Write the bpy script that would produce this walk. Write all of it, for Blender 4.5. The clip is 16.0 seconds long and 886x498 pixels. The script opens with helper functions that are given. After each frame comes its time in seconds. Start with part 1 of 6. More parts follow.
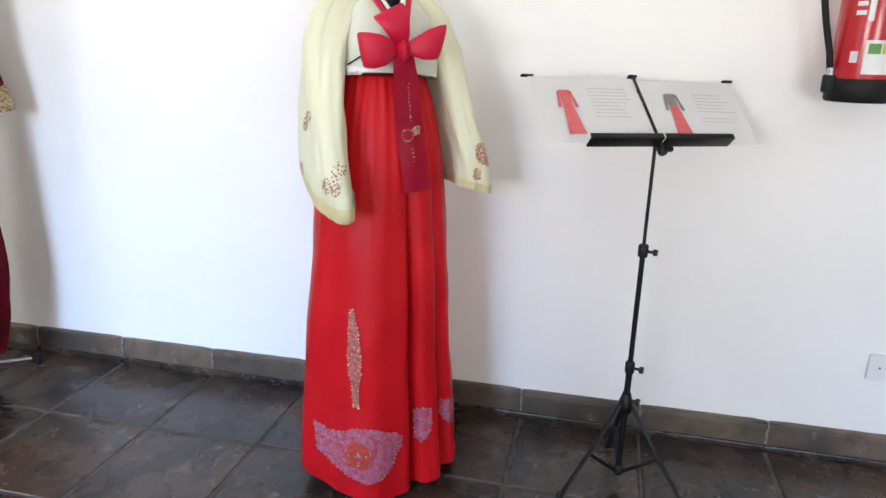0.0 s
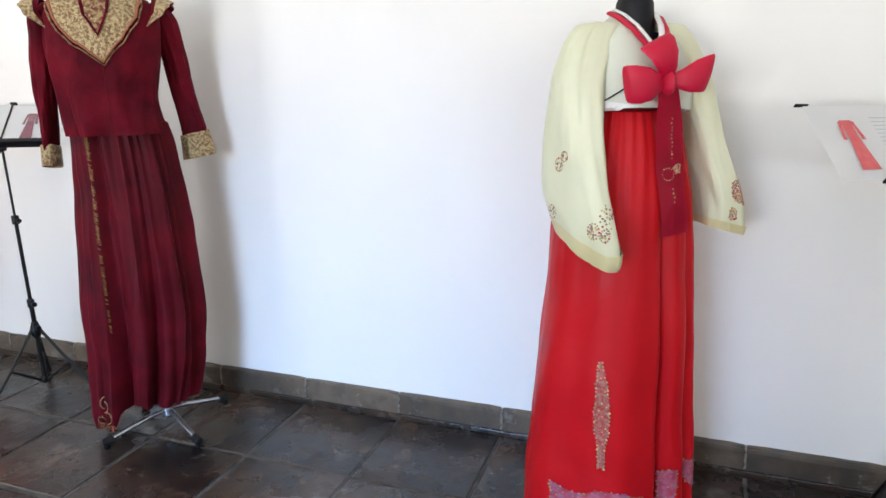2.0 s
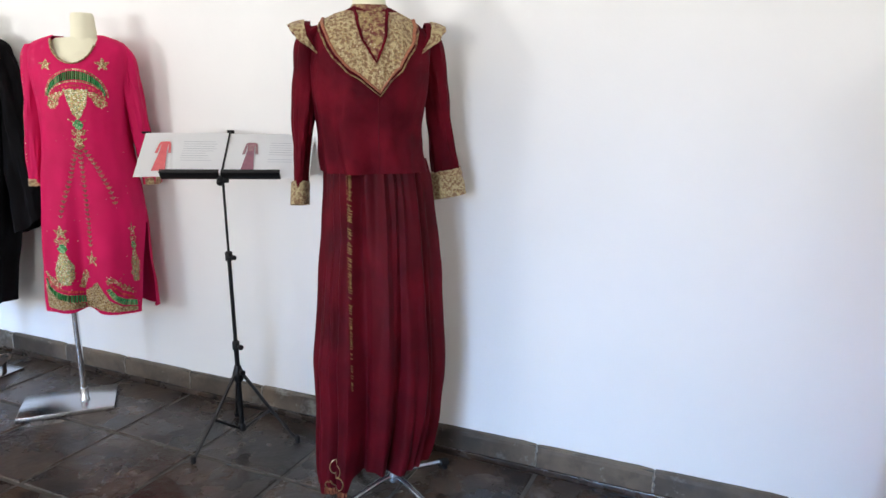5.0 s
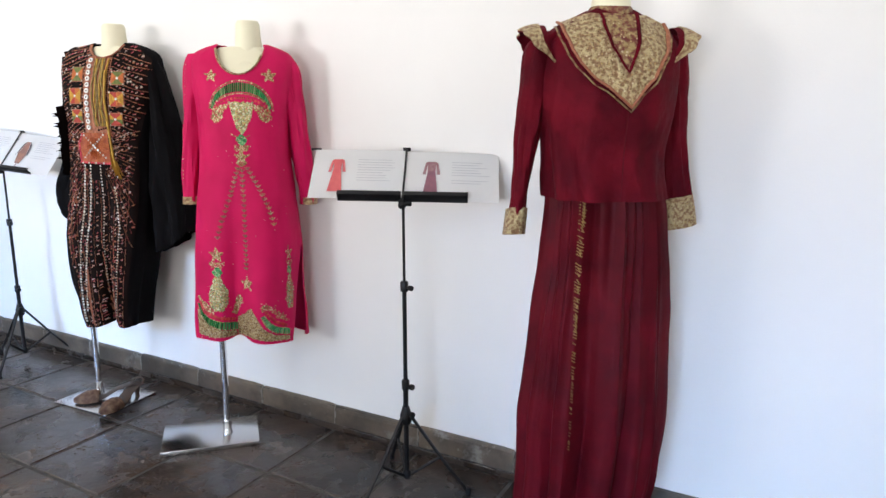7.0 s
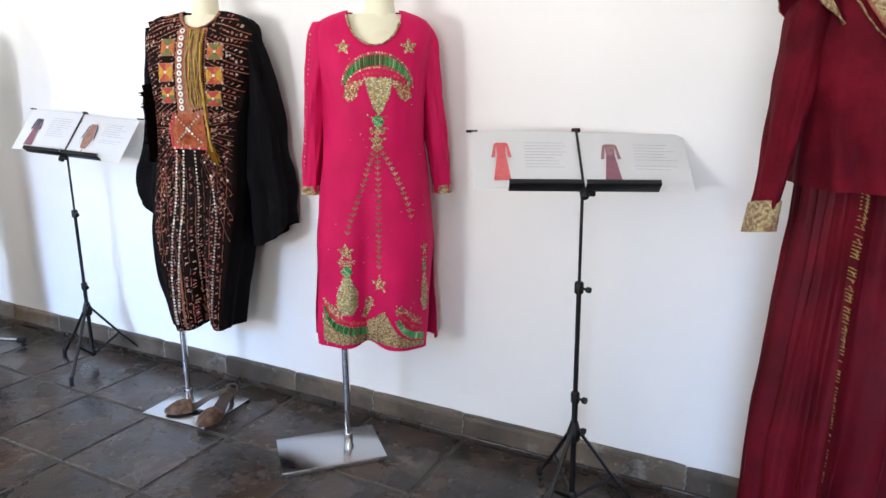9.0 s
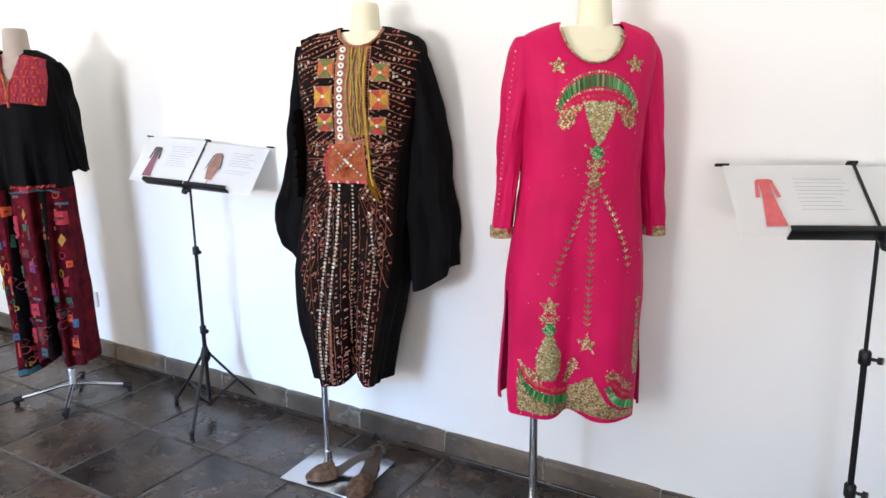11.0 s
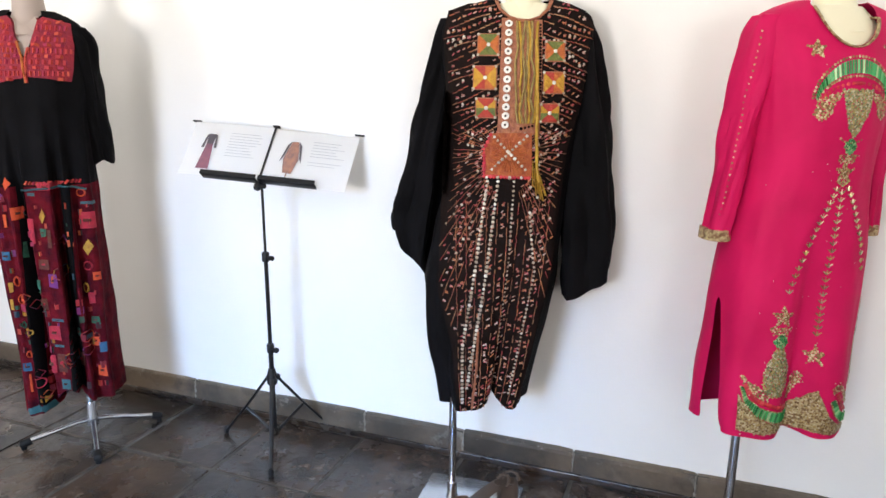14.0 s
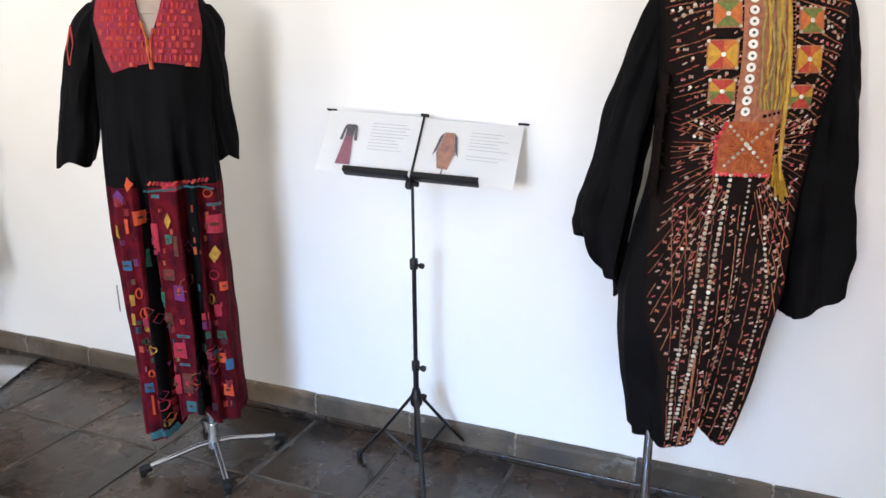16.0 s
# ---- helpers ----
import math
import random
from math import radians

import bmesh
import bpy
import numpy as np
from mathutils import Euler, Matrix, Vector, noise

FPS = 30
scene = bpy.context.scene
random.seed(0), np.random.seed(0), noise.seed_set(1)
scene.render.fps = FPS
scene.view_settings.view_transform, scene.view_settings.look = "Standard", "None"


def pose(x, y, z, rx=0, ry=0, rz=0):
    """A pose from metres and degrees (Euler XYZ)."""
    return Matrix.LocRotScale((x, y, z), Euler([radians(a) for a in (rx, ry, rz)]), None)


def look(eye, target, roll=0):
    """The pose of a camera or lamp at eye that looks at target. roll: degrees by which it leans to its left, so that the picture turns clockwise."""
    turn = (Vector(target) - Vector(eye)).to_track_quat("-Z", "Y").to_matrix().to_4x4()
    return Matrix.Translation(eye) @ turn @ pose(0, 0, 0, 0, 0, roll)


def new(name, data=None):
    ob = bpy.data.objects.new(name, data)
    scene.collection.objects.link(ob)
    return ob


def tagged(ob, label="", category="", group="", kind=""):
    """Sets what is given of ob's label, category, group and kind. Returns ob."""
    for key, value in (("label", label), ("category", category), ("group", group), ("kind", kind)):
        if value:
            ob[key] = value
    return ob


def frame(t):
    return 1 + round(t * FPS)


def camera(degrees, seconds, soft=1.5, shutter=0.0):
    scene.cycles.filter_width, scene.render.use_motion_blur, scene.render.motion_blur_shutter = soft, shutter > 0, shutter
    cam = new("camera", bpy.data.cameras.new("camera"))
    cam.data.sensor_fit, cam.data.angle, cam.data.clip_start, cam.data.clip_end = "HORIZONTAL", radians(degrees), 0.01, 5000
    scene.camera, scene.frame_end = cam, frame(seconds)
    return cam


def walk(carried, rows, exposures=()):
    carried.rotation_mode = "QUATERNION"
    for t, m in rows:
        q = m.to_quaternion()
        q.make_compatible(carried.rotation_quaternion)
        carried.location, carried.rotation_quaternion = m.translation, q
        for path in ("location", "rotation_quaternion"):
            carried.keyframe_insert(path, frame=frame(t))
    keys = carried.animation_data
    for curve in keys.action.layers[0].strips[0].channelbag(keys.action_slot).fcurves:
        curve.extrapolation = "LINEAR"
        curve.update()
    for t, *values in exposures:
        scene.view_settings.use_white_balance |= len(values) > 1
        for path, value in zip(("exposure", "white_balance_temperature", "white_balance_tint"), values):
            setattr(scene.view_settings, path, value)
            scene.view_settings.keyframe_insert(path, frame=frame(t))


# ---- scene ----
from mathutils.bvhtree import BVHTree

cam = camera(66.1, 16.0)
PATH = [
    (0, (0.364, 0.944, 1.243), (-0.069, 2.811, 0.67), 1.2),
    (0.5, (0.292, 0.868, 1.253), (-0.131, 2.731, 0.664), 0.8),
    (1, (0.167, 0.894, 1.249), (-0.42, 2.722, 0.687), 0.9),
    (1.5, (0.037, 0.942, 1.254), (-0.654, 2.745, 0.733), 0.4),
    (2, (-0.074, 0.947, 1.259), (-0.736, 2.767, 0.759), -0.9),
    (2.5, (-0.205, 0.907, 1.28), (-0.782, 2.776, 0.862), -1.3),
    (3, (-0.33, 0.842, 1.283), (-0.955, 2.696, 0.869), -1.6),
    (3.5, (-0.412, 0.864, 1.273), (-1.07, 2.701, 0.835), -0.2),
    (4, (-0.622, 0.903, 1.279), (-1.36, 2.701, 0.809), -0.1),
    (4.2, (-0.655, 0.917, 1.295), (-1.43, 2.698, 0.819), 0.3),
    (6.3, (-1.203, 0.974, 1.306), (-2.052, 2.746, 0.93), -0.7),
    (6.5, (-1.236, 0.974, 1.307), (-2.119, 2.728, 0.931), -0.8),
    (7, (-1.39, 0.986, 1.299), (-2.327, 2.707, 0.899), 0.5),
    (7.5, (-1.574, 0.928, 1.28), (-2.45, 2.679, 0.871), 0.7),
    (8, (-1.687, 0.958, 1.285), (-2.558, 2.705, 0.851), 0.2),
    (8.2, (-1.76, 0.968, 1.285), (-2.658, 2.699, 0.844), 0.2),
    (10.3, (-2.388, 1.006, 1.34), (-3.291, 2.717, 0.833), -0.4),
    (10.5, (-2.461, 1.017, 1.338), (-3.406, 2.709, 0.843), -0.8),
    (11, (-2.628, 1.047, 1.329), (-3.619, 2.73, 0.9), -0.7),
    (11.5, (-2.757, 1.027, 1.326), (-3.751, 2.717, 0.93), -0.3),
    (12, (-2.921, 0.948, 1.323), (-3.808, 2.698, 0.934), 0.5),
    (12.5, (-3.055, 0.932, 1.334), (-3.841, 2.719, 0.9), -0.3),
    (13, (-3.215, 0.943, 1.332), (-4.037, 2.711, 0.889), -0.5),
    (13.5, (-3.342, 0.951, 1.329), (-4.141, 2.731, 0.889), -0.6),
    (14, (-3.517, 0.938, 1.319), (-4.192, 2.762, 0.854), 0.5),
    (14.5, (-3.631, 0.945, 1.322), (-4.197, 2.802, 0.842), -0.3),
    (15, (-3.762, 1.034, 1.337), (-4.436, 2.851, 0.842), -1.4),
    (15.5, (-3.875, 1.066, 1.329), (-4.657, 2.838, 0.831), 0.0),
    (16, (-4.052, 1.066, 1.324), (-4.791, 2.85, 0.802), -0.4),
]
EXPOSURES = [(0, 0.06, 6200, 10), (1, 0.02, 6150, 9), (2, -0.08, 6150, 8), (3, -0.26, 6100, 7), (4, -0.30, 6150, 8), (6.5, -0.28, 6200, 10), (8, -0.26, 6150, 10), (10.5, -0.22, 6250, 10), (12.5, -0.18, 6500, 10), (16, -0.34, 6600, 10)]
walk(cam, [(t, look(eye, target, roll)) for t, eye, target, roll in PATH], EXPOSURES)

# ---- light ----
world = bpy.data.worlds.new("world")
scene.world = world
world.use_nodes = True
wn = world.node_tree.nodes
sky = wn.new("ShaderNodeTexSky")
sky.sky_type, sky.sun_disc, sky.sun_elevation, sky.sun_rotation = "NISHITA", False, radians(50), radians(200)
wn["Background"].inputs["Strength"].default_value = 0.08
world.node_tree.links.new(sky.outputs["Color"], wn["Background"].inputs["Color"])

WALL_Y = 3.09        # plaster face of the long wall
BACK_Y = -2.4        # wall with the windows, behind the walker
# The last window, at the right end, is added only to brighten that side.
WINDOWS = [(-8.65, 1.5, 1.0), (-4.95, 1.5, 1.0), (-1.25, 1.5, 0.68), (2.45, 1.5, 0.5)]   # centre x, width, share of daylight
SILL, HEAD = 0.85, 2.45


def window_lamp(x, w, low, high, tilt, colour, watts, spread):
    lamp = bpy.data.lights.new("window_light", "AREA")
    lamp.shape, lamp.size, lamp.size_y = "RECTANGLE", w, high - low
    lamp.color, lamp.energy, lamp.spread = colour, watts, radians(spread)
    ob = new("window_light", lamp)
    ob.matrix_world = pose(x, BACK_Y + 0.04, (low + high) / 2, 90 + tilt, 0, 0)
    return ob


for wx, ww, share in WINDOWS:
    window_lamp(wx, ww - 0.1, 1.7, HEAD - 0.05, -24, (0.32, 0.57, 1.0), 23 * share, 38)     # sky above the roofs
    window_lamp(wx, ww - 0.1, SILL + 0.05, 1.68, 38, (1.0, 0.965, 0.945), 152 * share, 120)      # sunlit yard


# ---- materials ----
def nodes_of(m):
    return m.node_tree.nodes, m.node_tree.links


def rgba(c):
    return (*c, 1.0)


def surface(name, colour, dark=None, rough=0.6, metal=0.0, scale=6.0, fine=80.0, bump=0.15, fine_bump=0.1, sheen=0.0, spec=0.5,
            island=None, random_tint=0.0, crisp=0.18):
    """A principled material with cloudy variation, fine grain and relief, in object metres."""
    m = bpy.data.materials.new(name)
    m.use_nodes = True
    n, l = nodes_of(m)
    b = n["Principled BSDF"]
    tc = n.new("ShaderNodeTexCoord")
    big, small = n.new("ShaderNodeTexNoise"), n.new("ShaderNodeTexNoise")
    big.inputs["Scale"].default_value, big.inputs["Detail"].default_value = scale, 6
    small.inputs["Scale"].default_value, small.inputs["Detail"].default_value = fine, 3
    l.new(tc.outputs["Object"], big.inputs["Vector"])
    l.new(tc.outputs["Object"], small.inputs["Vector"])
    ramp = n.new("ShaderNodeValToRGB")
    ramp.color_ramp.elements[0].position, ramp.color_ramp.elements[1].position = 0.5 - crisp, 0.5 + crisp
    ramp.color_ramp.elements[0].color = rgba(dark or [c * 0.8 for c in colour])
    ramp.color_ramp.elements[1].color = rgba(colour)
    l.new(big.outputs["Fac"], ramp.inputs["Fac"])
    out = ramp.outputs["Color"]
    if island:
        geo, pick = n.new("ShaderNodeNewGeometry"), n.new("ShaderNodeValToRGB")
        pick.color_ramp.interpolation = "CONSTANT"
        while len(pick.color_ramp.elements) < len(island):
            pick.color_ramp.elements.new(0.5)
        for i, c in enumerate(island):
            pick.color_ramp.elements[i].position = i / len(island)
            pick.color_ramp.elements[i].color = rgba(c)
        l.new(geo.outputs["Random Per Island"], pick.inputs["Fac"])
        out = pick.outputs["Color"]
    if random_tint:
        info, hsv, mr = n.new("ShaderNodeObjectInfo"), n.new("ShaderNodeHueSaturation"), n.new("ShaderNodeMapRange")
        mr.inputs["To Min"].default_value, mr.inputs["To Max"].default_value = 1 - random_tint, 1 + random_tint
        l.new(info.outputs["Random"], mr.inputs["Value"])
        l.new(mr.outputs["Result"], hsv.inputs["Value"])
        l.new(out, hsv.inputs["Color"])
        out = hsv.outputs["Color"]
    l.new(out, b.inputs["Base Color"])
    mr = n.new("ShaderNodeMapRange")
    mr.inputs["To Min"].default_value, mr.inputs["To Max"].default_value = max(rough - 0.08, 0.02), min(rough + 0.08, 1)
    l.new(big.outputs["Fac"], mr.inputs["Value"])
    l.new(mr.outputs["Result"], b.inputs["Roughness"])
    b.inputs["Metallic"].default_value, b.inputs["Specular IOR Level"].default_value = metal, spec
    if sheen:
        b.inputs["Sheen Weight"].default_value, b.inputs["Sheen Roughness"].default_value = sheen, 0.4
        b.inputs["Sheen Tint"].default_value = rgba([min(1, c * 1.5 + 0.05) for c in colour])
    b1, b2 = n.new("ShaderNodeBump"), n.new("ShaderNodeBump")
    b1.inputs["Strength"].default_value, b1.inputs["Distance"].default_value = bump, 0.02
    b2.inputs["Strength"].default_value, b2.inputs["Distance"].default_value = fine_bump, 0.003
    l.new(big.outputs["Fac"], b1.inputs["Height"])
    l.new(small.outputs["Fac"], b2.inputs["Height"])
    l.new(b1.outputs["Normal"], b2.inputs["Normal"])
    l.new(b2.outputs["Normal"], b.inputs["Normal"])
    return m


def stone(name, base, brown, scuff, rough, seed):
    """Worn stone tile: slate body, rusty clouds, pale scuffs, each tile its own cut of the pattern."""
    m = bpy.data.materials.new(name)
    m.use_nodes = True
    n, l = nodes_of(m)
    b = n["Principled BSDF"]
    tc, info, add = n.new("ShaderNodeTexCoord"), n.new("ShaderNodeObjectInfo"), n.new("ShaderNodeVectorMath")
    mul = n.new("ShaderNodeVectorMath")
    mul.operation = "SCALE"
    mul.inputs[0].default_value = (17.3 + seed, 9.1, 5.7)
    l.new(info.outputs["Random"], mul.inputs["Scale"])
    l.new(tc.outputs["Object"], add.inputs[0])
    l.new(mul.outputs["Vector"], add.inputs[1])

    def cloud(scale, detail, lo, hi, rough_n=0.6):
        t, r = n.new("ShaderNodeTexNoise"), n.new("ShaderNodeMapRange")
        t.inputs["Scale"].default_value, t.inputs["Detail"].default_value, t.inputs["Roughness"].default_value = scale, detail, rough_n
        r.inputs["From Min"].default_value, r.inputs["From Max"].default_value = lo, hi
        l.new(add.outputs["Vector"], t.inputs["Vector"])
        l.new(t.outputs["Fac"], r.inputs["Value"])
        return r.outputs["Result"]

    def mix(a, c, fac):
        x = n.new("ShaderNodeMix")
        x.data_type = "RGBA"
        l.new(fac, x.inputs[0])
        if isinstance(a, tuple):
            x.inputs[6].default_value = rgba(a)
        else:
            l.new(a, x.inputs[6])
        x.inputs[7].default_value = rgba(c)
        return x.outputs[2]

    c = mix(base, brown, cloud(3.2, 5, 0.38, 0.62))
    c = mix(c, tuple(v * 0.5 for v in base), cloud(9, 6, 0.52, 0.75))
    c = mix(c, scuff, cloud(14, 8, 0.60, 0.76, 0.75))
    c = mix(c, tuple(0.5 * v for v in scuff), cloud(5, 9, 0.58, 0.66, 0.7))
    hsv, mr = n.new("ShaderNodeHueSaturation"), n.new("ShaderNodeMapRange")
    mr.inputs["To Min"].default_value, mr.inputs["To Max"].default_value = 0.84, 1.16
    l.new(info.outputs["Random"], mr.inputs["Value"])
    l.new(mr.outputs["Result"], hsv.inputs["Value"])
    l.new(c, hsv.inputs["Color"])
    l.new(hsv.outputs["Color"], b.inputs["Base Color"])
    rr = n.new("ShaderNodeMapRange")
    rr.inputs["To Min"].default_value, rr.inputs["To Max"].default_value = rough, rough + 0.22
    l.new(cloud(6, 5, 0.3, 0.7), rr.inputs["Value"])
    l.new(rr.outputs["Result"], b.inputs["Roughness"])
    bp = n.new("ShaderNodeBump")
    bp.inputs["Strength"].default_value, bp.inputs["Distance"].default_value = 0.25, 0.006
    l.new(cloud(22, 6, 0.2, 0.8), bp.inputs["Height"])
    l.new(bp.outputs["Normal"], b.inputs["Normal"])
    return m


PLASTER = surface("white_plaster", (0.84, 0.83, 0.80), (0.79, 0.78, 0.75), 0.75, scale=1.4, fine=140, bump=0.25, fine_bump=0.12)
# The ceiling stays out of view; its white is chosen to bounce fill light.
CEILING = surface("ceiling_plaster", (0.78, 0.77, 0.74), (0.72, 0.71, 0.68), 0.7, scale=2.0)
TILE = stone("worn_floor_tile", (0.017, 0.0135, 0.012), (0.060, 0.038, 0.026), (0.20, 0.155, 0.125), 0.15, 0.0)
SKIRT_TILE = stone("skirting_tile", (0.055, 0.044, 0.034), (0.145, 0.108, 0.074), (0.38, 0.35, 0.30), 0.32, 3.0)
GROUT = surface("grout", (0.095, 0.085, 0.072), (0.018, 0.016, 0.014), 0.85, scale=14, fine=120, bump=0.3)
CHROME = surface("chrome", (0.72, 0.73, 0.75), (0.66, 0.67, 0.69), 0.14, 1.0, scale=9, bump=0.0, fine_bump=0.01)
STEEL = surface("brushed_steel_plate", (0.62, 0.63, 0.65), (0.55, 0.56, 0.58), 0.22, 1.0, scale=5, bump=0.0, fine_bump=0.02)
GREY_METAL = surface("grey_enamelled_metal", (0.52, 0.53, 0.56), (0.44, 0.45, 0.48), 0.24, 0.9, scale=12, bump=0.0, fine_bump=0.02)
BLACK_PAINT = surface("black_paint", (0.007, 0.007, 0.008), None, 0.40, spec=0.3, scale=12, bump=0.02, fine_bump=0.03)
BLACK_RUBBER = surface("black_rubber", (0.008, 0.008, 0.0085), None, 0.6, spec=0.25, scale=20, bump=0.05)
PAPER = surface("white_paper", (0.92, 0.92, 0.91), (0.90, 0.90, 0.89), 0.5, scale=3, bump=0.03, fine_bump=0.02)
INK = surface("grey_ink", (0.70, 0.70, 0.72), None, 0.6, bump=0.0)
SKIN = surface("ivory_mannequin", (0.80, 0.76, 0.56), (0.77, 0.72, 0.52), 0.35, scale=3, bump=0.0, fine_bump=0.01)
DULL_SKIN = surface("dull_beige_mannequin", (0.44, 0.36, 0.31), (0.38, 0.31, 0.27), 0.55, scale=4, bump=0.02, fine_bump=0.02)
DARK_FORM = surface("black_mannequin", (0.007, 0.007, 0.009), None, 0.5, spec=0.25, scale=8, bump=0.03)
PINK = surface("hot_pink_crepe", (0.60, 0.008, 0.098), (0.50, 0.006, 0.078), 0.62, scale=7, fine=420, bump=0.35, fine_bump=0.2, sheen=0.06, spec=0.15)
PINK_DARK = surface("hot_pink_piping", (0.50, 0.008, 0.08), None, 0.6, scale=9, fine=300)
MAROON = surface("maroon_velvet", (0.130, 0.0042, 0.012), (0.060, 0.002, 0.0065), 0.72, scale=9, fine=500, bump=0.9, fine_bump=0.25, sheen=0.16, spec=0.08)
MAROON_SATIN = surface("maroon_gathered_crepe", (0.112, 0.003, 0.009), (0.052, 0.0018, 0.005), 0.58, scale=8, fine=420, bump=0.4, fine_bump=0.2, sheen=0.05, spec=0.12)
BLACK_CLOTH = surface("black_cotton", (0.0065, 0.006, 0.0068), (0.0035, 0.0033, 0.0037), 0.8, scale=8, fine=500, bump=0.5, fine_bump=0.25, sheen=0.0, spec=0.06)
BROWN_CLOTH = surface("dark_brown_cotton", (0.013, 0.007, 0.006), (0.007, 0.0045, 0.004), 0.8, scale=12, fine=400, bump=0.5, fine_bump=0.3, spec=0.08)
RED_SILK = surface("scarlet_silk", (0.50, 0.006, 0.010), (0.42, 0.004, 0.009), 0.45, scale=5, fine=500, bump=0.35, fine_bump=0.1, sheen=0.05, spec=0.18)
CRIMSON = surface("crimson_ribbon", (0.52, 0.004, 0.036), (0.42, 0.003, 0.028), 0.5, scale=7, fine=400, bump=0.25, fine_bump=0.1, spec=0.35)
CREAM = surface("pale_yellow_silk", (0.70, 0.70, 0.50), (0.64, 0.64, 0.45), 0.55, scale=5, fine=420, bump=0.3, fine_bump=0.1, sheen=0.15, spec=0.25)
CREAM_BODY = surface("ivory_silk", (0.62, 0.64, 0.53), (0.56, 0.58, 0.48), 0.55, scale=6, fine=420, bump=0.3, fine_bump=0.1)
CREAM_DEEP = surface("honey_silk_lining", (0.66, 0.60, 0.34), (0.60, 0.52, 0.27), 0.55, scale=6, fine=420, bump=0.2)
WHITE_CLOTH = surface("white_cotton", (0.80, 0.79, 0.76), None, 0.7, scale=8, fine=400)
GOLD = surface("gold_thread", (0.55, 0.36, 0.12), None, 0.40, 0.55, scale=60, bump=0.2, spec=0.6,
               island=[(0.40, 0.28, 0.12), (0.50, 0.39, 0.21), (0.20, 0.12, 0.05), (0.42, 0.29, 0.12), (0.58, 0.48, 0.30), (0.26, 0.16, 0.06)])
SILVER_GOLD = surface("pale_gold_bead", (0.6, 0.55, 0.36), None, 0.30, 0.6, scale=60, bump=0.1,
                      island=[(0.40, 0.34, 0.17), (0.56, 0.50, 0.34), (0.20, 0.20, 0.10), (0.46, 0.36, 0.14), (0.26, 0.30, 0.16), (0.34, 0.26, 0.10)])
GREEN_BEAD = surface("green_bead", (0.03, 0.22, 0.06), None, 0.32, 0.25, scale=60, bump=0.1,
                     island=[(0.02, 0.20, 0.05), (0.05, 0.30, 0.09), (0.015, 0.12, 0.035), (0.12, 0.36, 0.14), (0.30, 0.45, 0.22)])
RED_BEAD = surface("red_bead", (0.5, 0.02, 0.03), None, 0.4, 0.1, scale=60, bump=0.1,
                   island=[(0.50, 0.02, 0.03), (0.62, 0.05, 0.06), (0.40, 0.01, 0.03)])
BROCADE = surface("gold_brocade", (0.52, 0.42, 0.22), (0.24, 0.13, 0.06), 0.5, 0.2, scale=105, fine=300, bump=0.7, fine_bump=0.4, crisp=0.09)
BROCADE_DARK = surface("gold_brown_brocade", (0.36, 0.26, 0.11), (0.15, 0.03, 0.02), 0.55, 0.15, scale=72, crisp=0.08, fine=260, bump=0.6, fine_bump=0.4)
COPPER_TRIM = surface("copper_braid", (0.40, 0.15, 0.07), (0.28, 0.09, 0.05), 0.55, 0.1, scale=90, bump=0.5)
ORANGE_PANEL = surface("orange_embroidery", (0.42, 0.11, 0.025), (0.30, 0.055, 0.018), 0.65, scale=70, fine=300, bump=0.6, fine_bump=0.4)
THREADS = surface("coloured_thread", (0.4, 0.1, 0.05), None, 0.65, scale=60, bump=0.2,
                  island=[(0.32, 0.09, 0.04), (0.42, 0.15, 0.06), (0.30, 0.03, 0.03), (0.24, 0.10, 0.05), (0.38, 0.20, 0.10), (0.16, 0.05, 0.03)])
STITCHES = surface("pink_and_white_stitches", (0.5, 0.2, 0.2), None, 0.6, scale=60, bump=0.2,
                   island=[(0.45, 0.08, 0.10), (0.50, 0.28, 0.22), (0.36, 0.06, 0.05), (0.60, 0.50, 0.44), (0.48, 0.18, 0.07)])
SEQUIN = surface("white_sequin", (0.78, 0.72, 0.64), None, 0.3, 0.15, scale=40, bump=0.1,
                 island=[(0.50, 0.44, 0.36), (0.30, 0.24, 0.18), (0.60, 0.57, 0.50), (0.40, 0.32, 0.24)])
BUTTON = surface("white_shell_button", (0.82, 0.80, 0.75), (0.74, 0.71, 0.66), 0.3, scale=50, bump=0.1)
YELLOW_CORD = surface("yellow_cord", (0.50, 0.30, 0.03), (0.34, 0.18, 0.02), 0.6, scale=60, bump=0.4)
OLIVE_CORD = surface("olive_gold_cord", (0.34, 0.24, 0.07), (0.20, 0.13, 0.04), 0.55, scale=60, bump=0.4)
C_RED = surface("red_floss", (0.45, 0.04, 0.02), (0.34, 0.03, 0.02), 0.65, scale=80, bump=0.5)
C_GOLD = surface("yellow_floss", (0.55, 0.30, 0.02), (0.42, 0.20, 0.02), 0.65, scale=80, bump=0.5)
C_GREEN = surface("green_floss", (0.16, 0.18, 0.03), (0.10, 0.12, 0.03), 0.65, scale=80, bump=0.5)
C_ORANGE = surface("orange_floss", (0.52, 0.14, 0.02), (0.40, 0.09, 0.02), 0.65, scale=80, bump=0.5)
YOKE_RED = surface("red_cross_stitch", (0.33, 0.014, 0.026), (0.20, 0.008, 0.032), 0.75, scale=40, fine=300, bump=0.5, fine_bump=0.4)
CROSS = surface("cross_stitch_blocks", (0.5, 0.05, 0.04), None, 0.7, scale=80, bump=0.3,
                island=[(0.46, 0.035, 0.022), (0.40, 0.022, 0.028), (0.32, 0.014, 0.06), (0.48, 0.06, 0.025), (0.38, 0.018, 0.035), (0.44, 0.030, 0.028)])
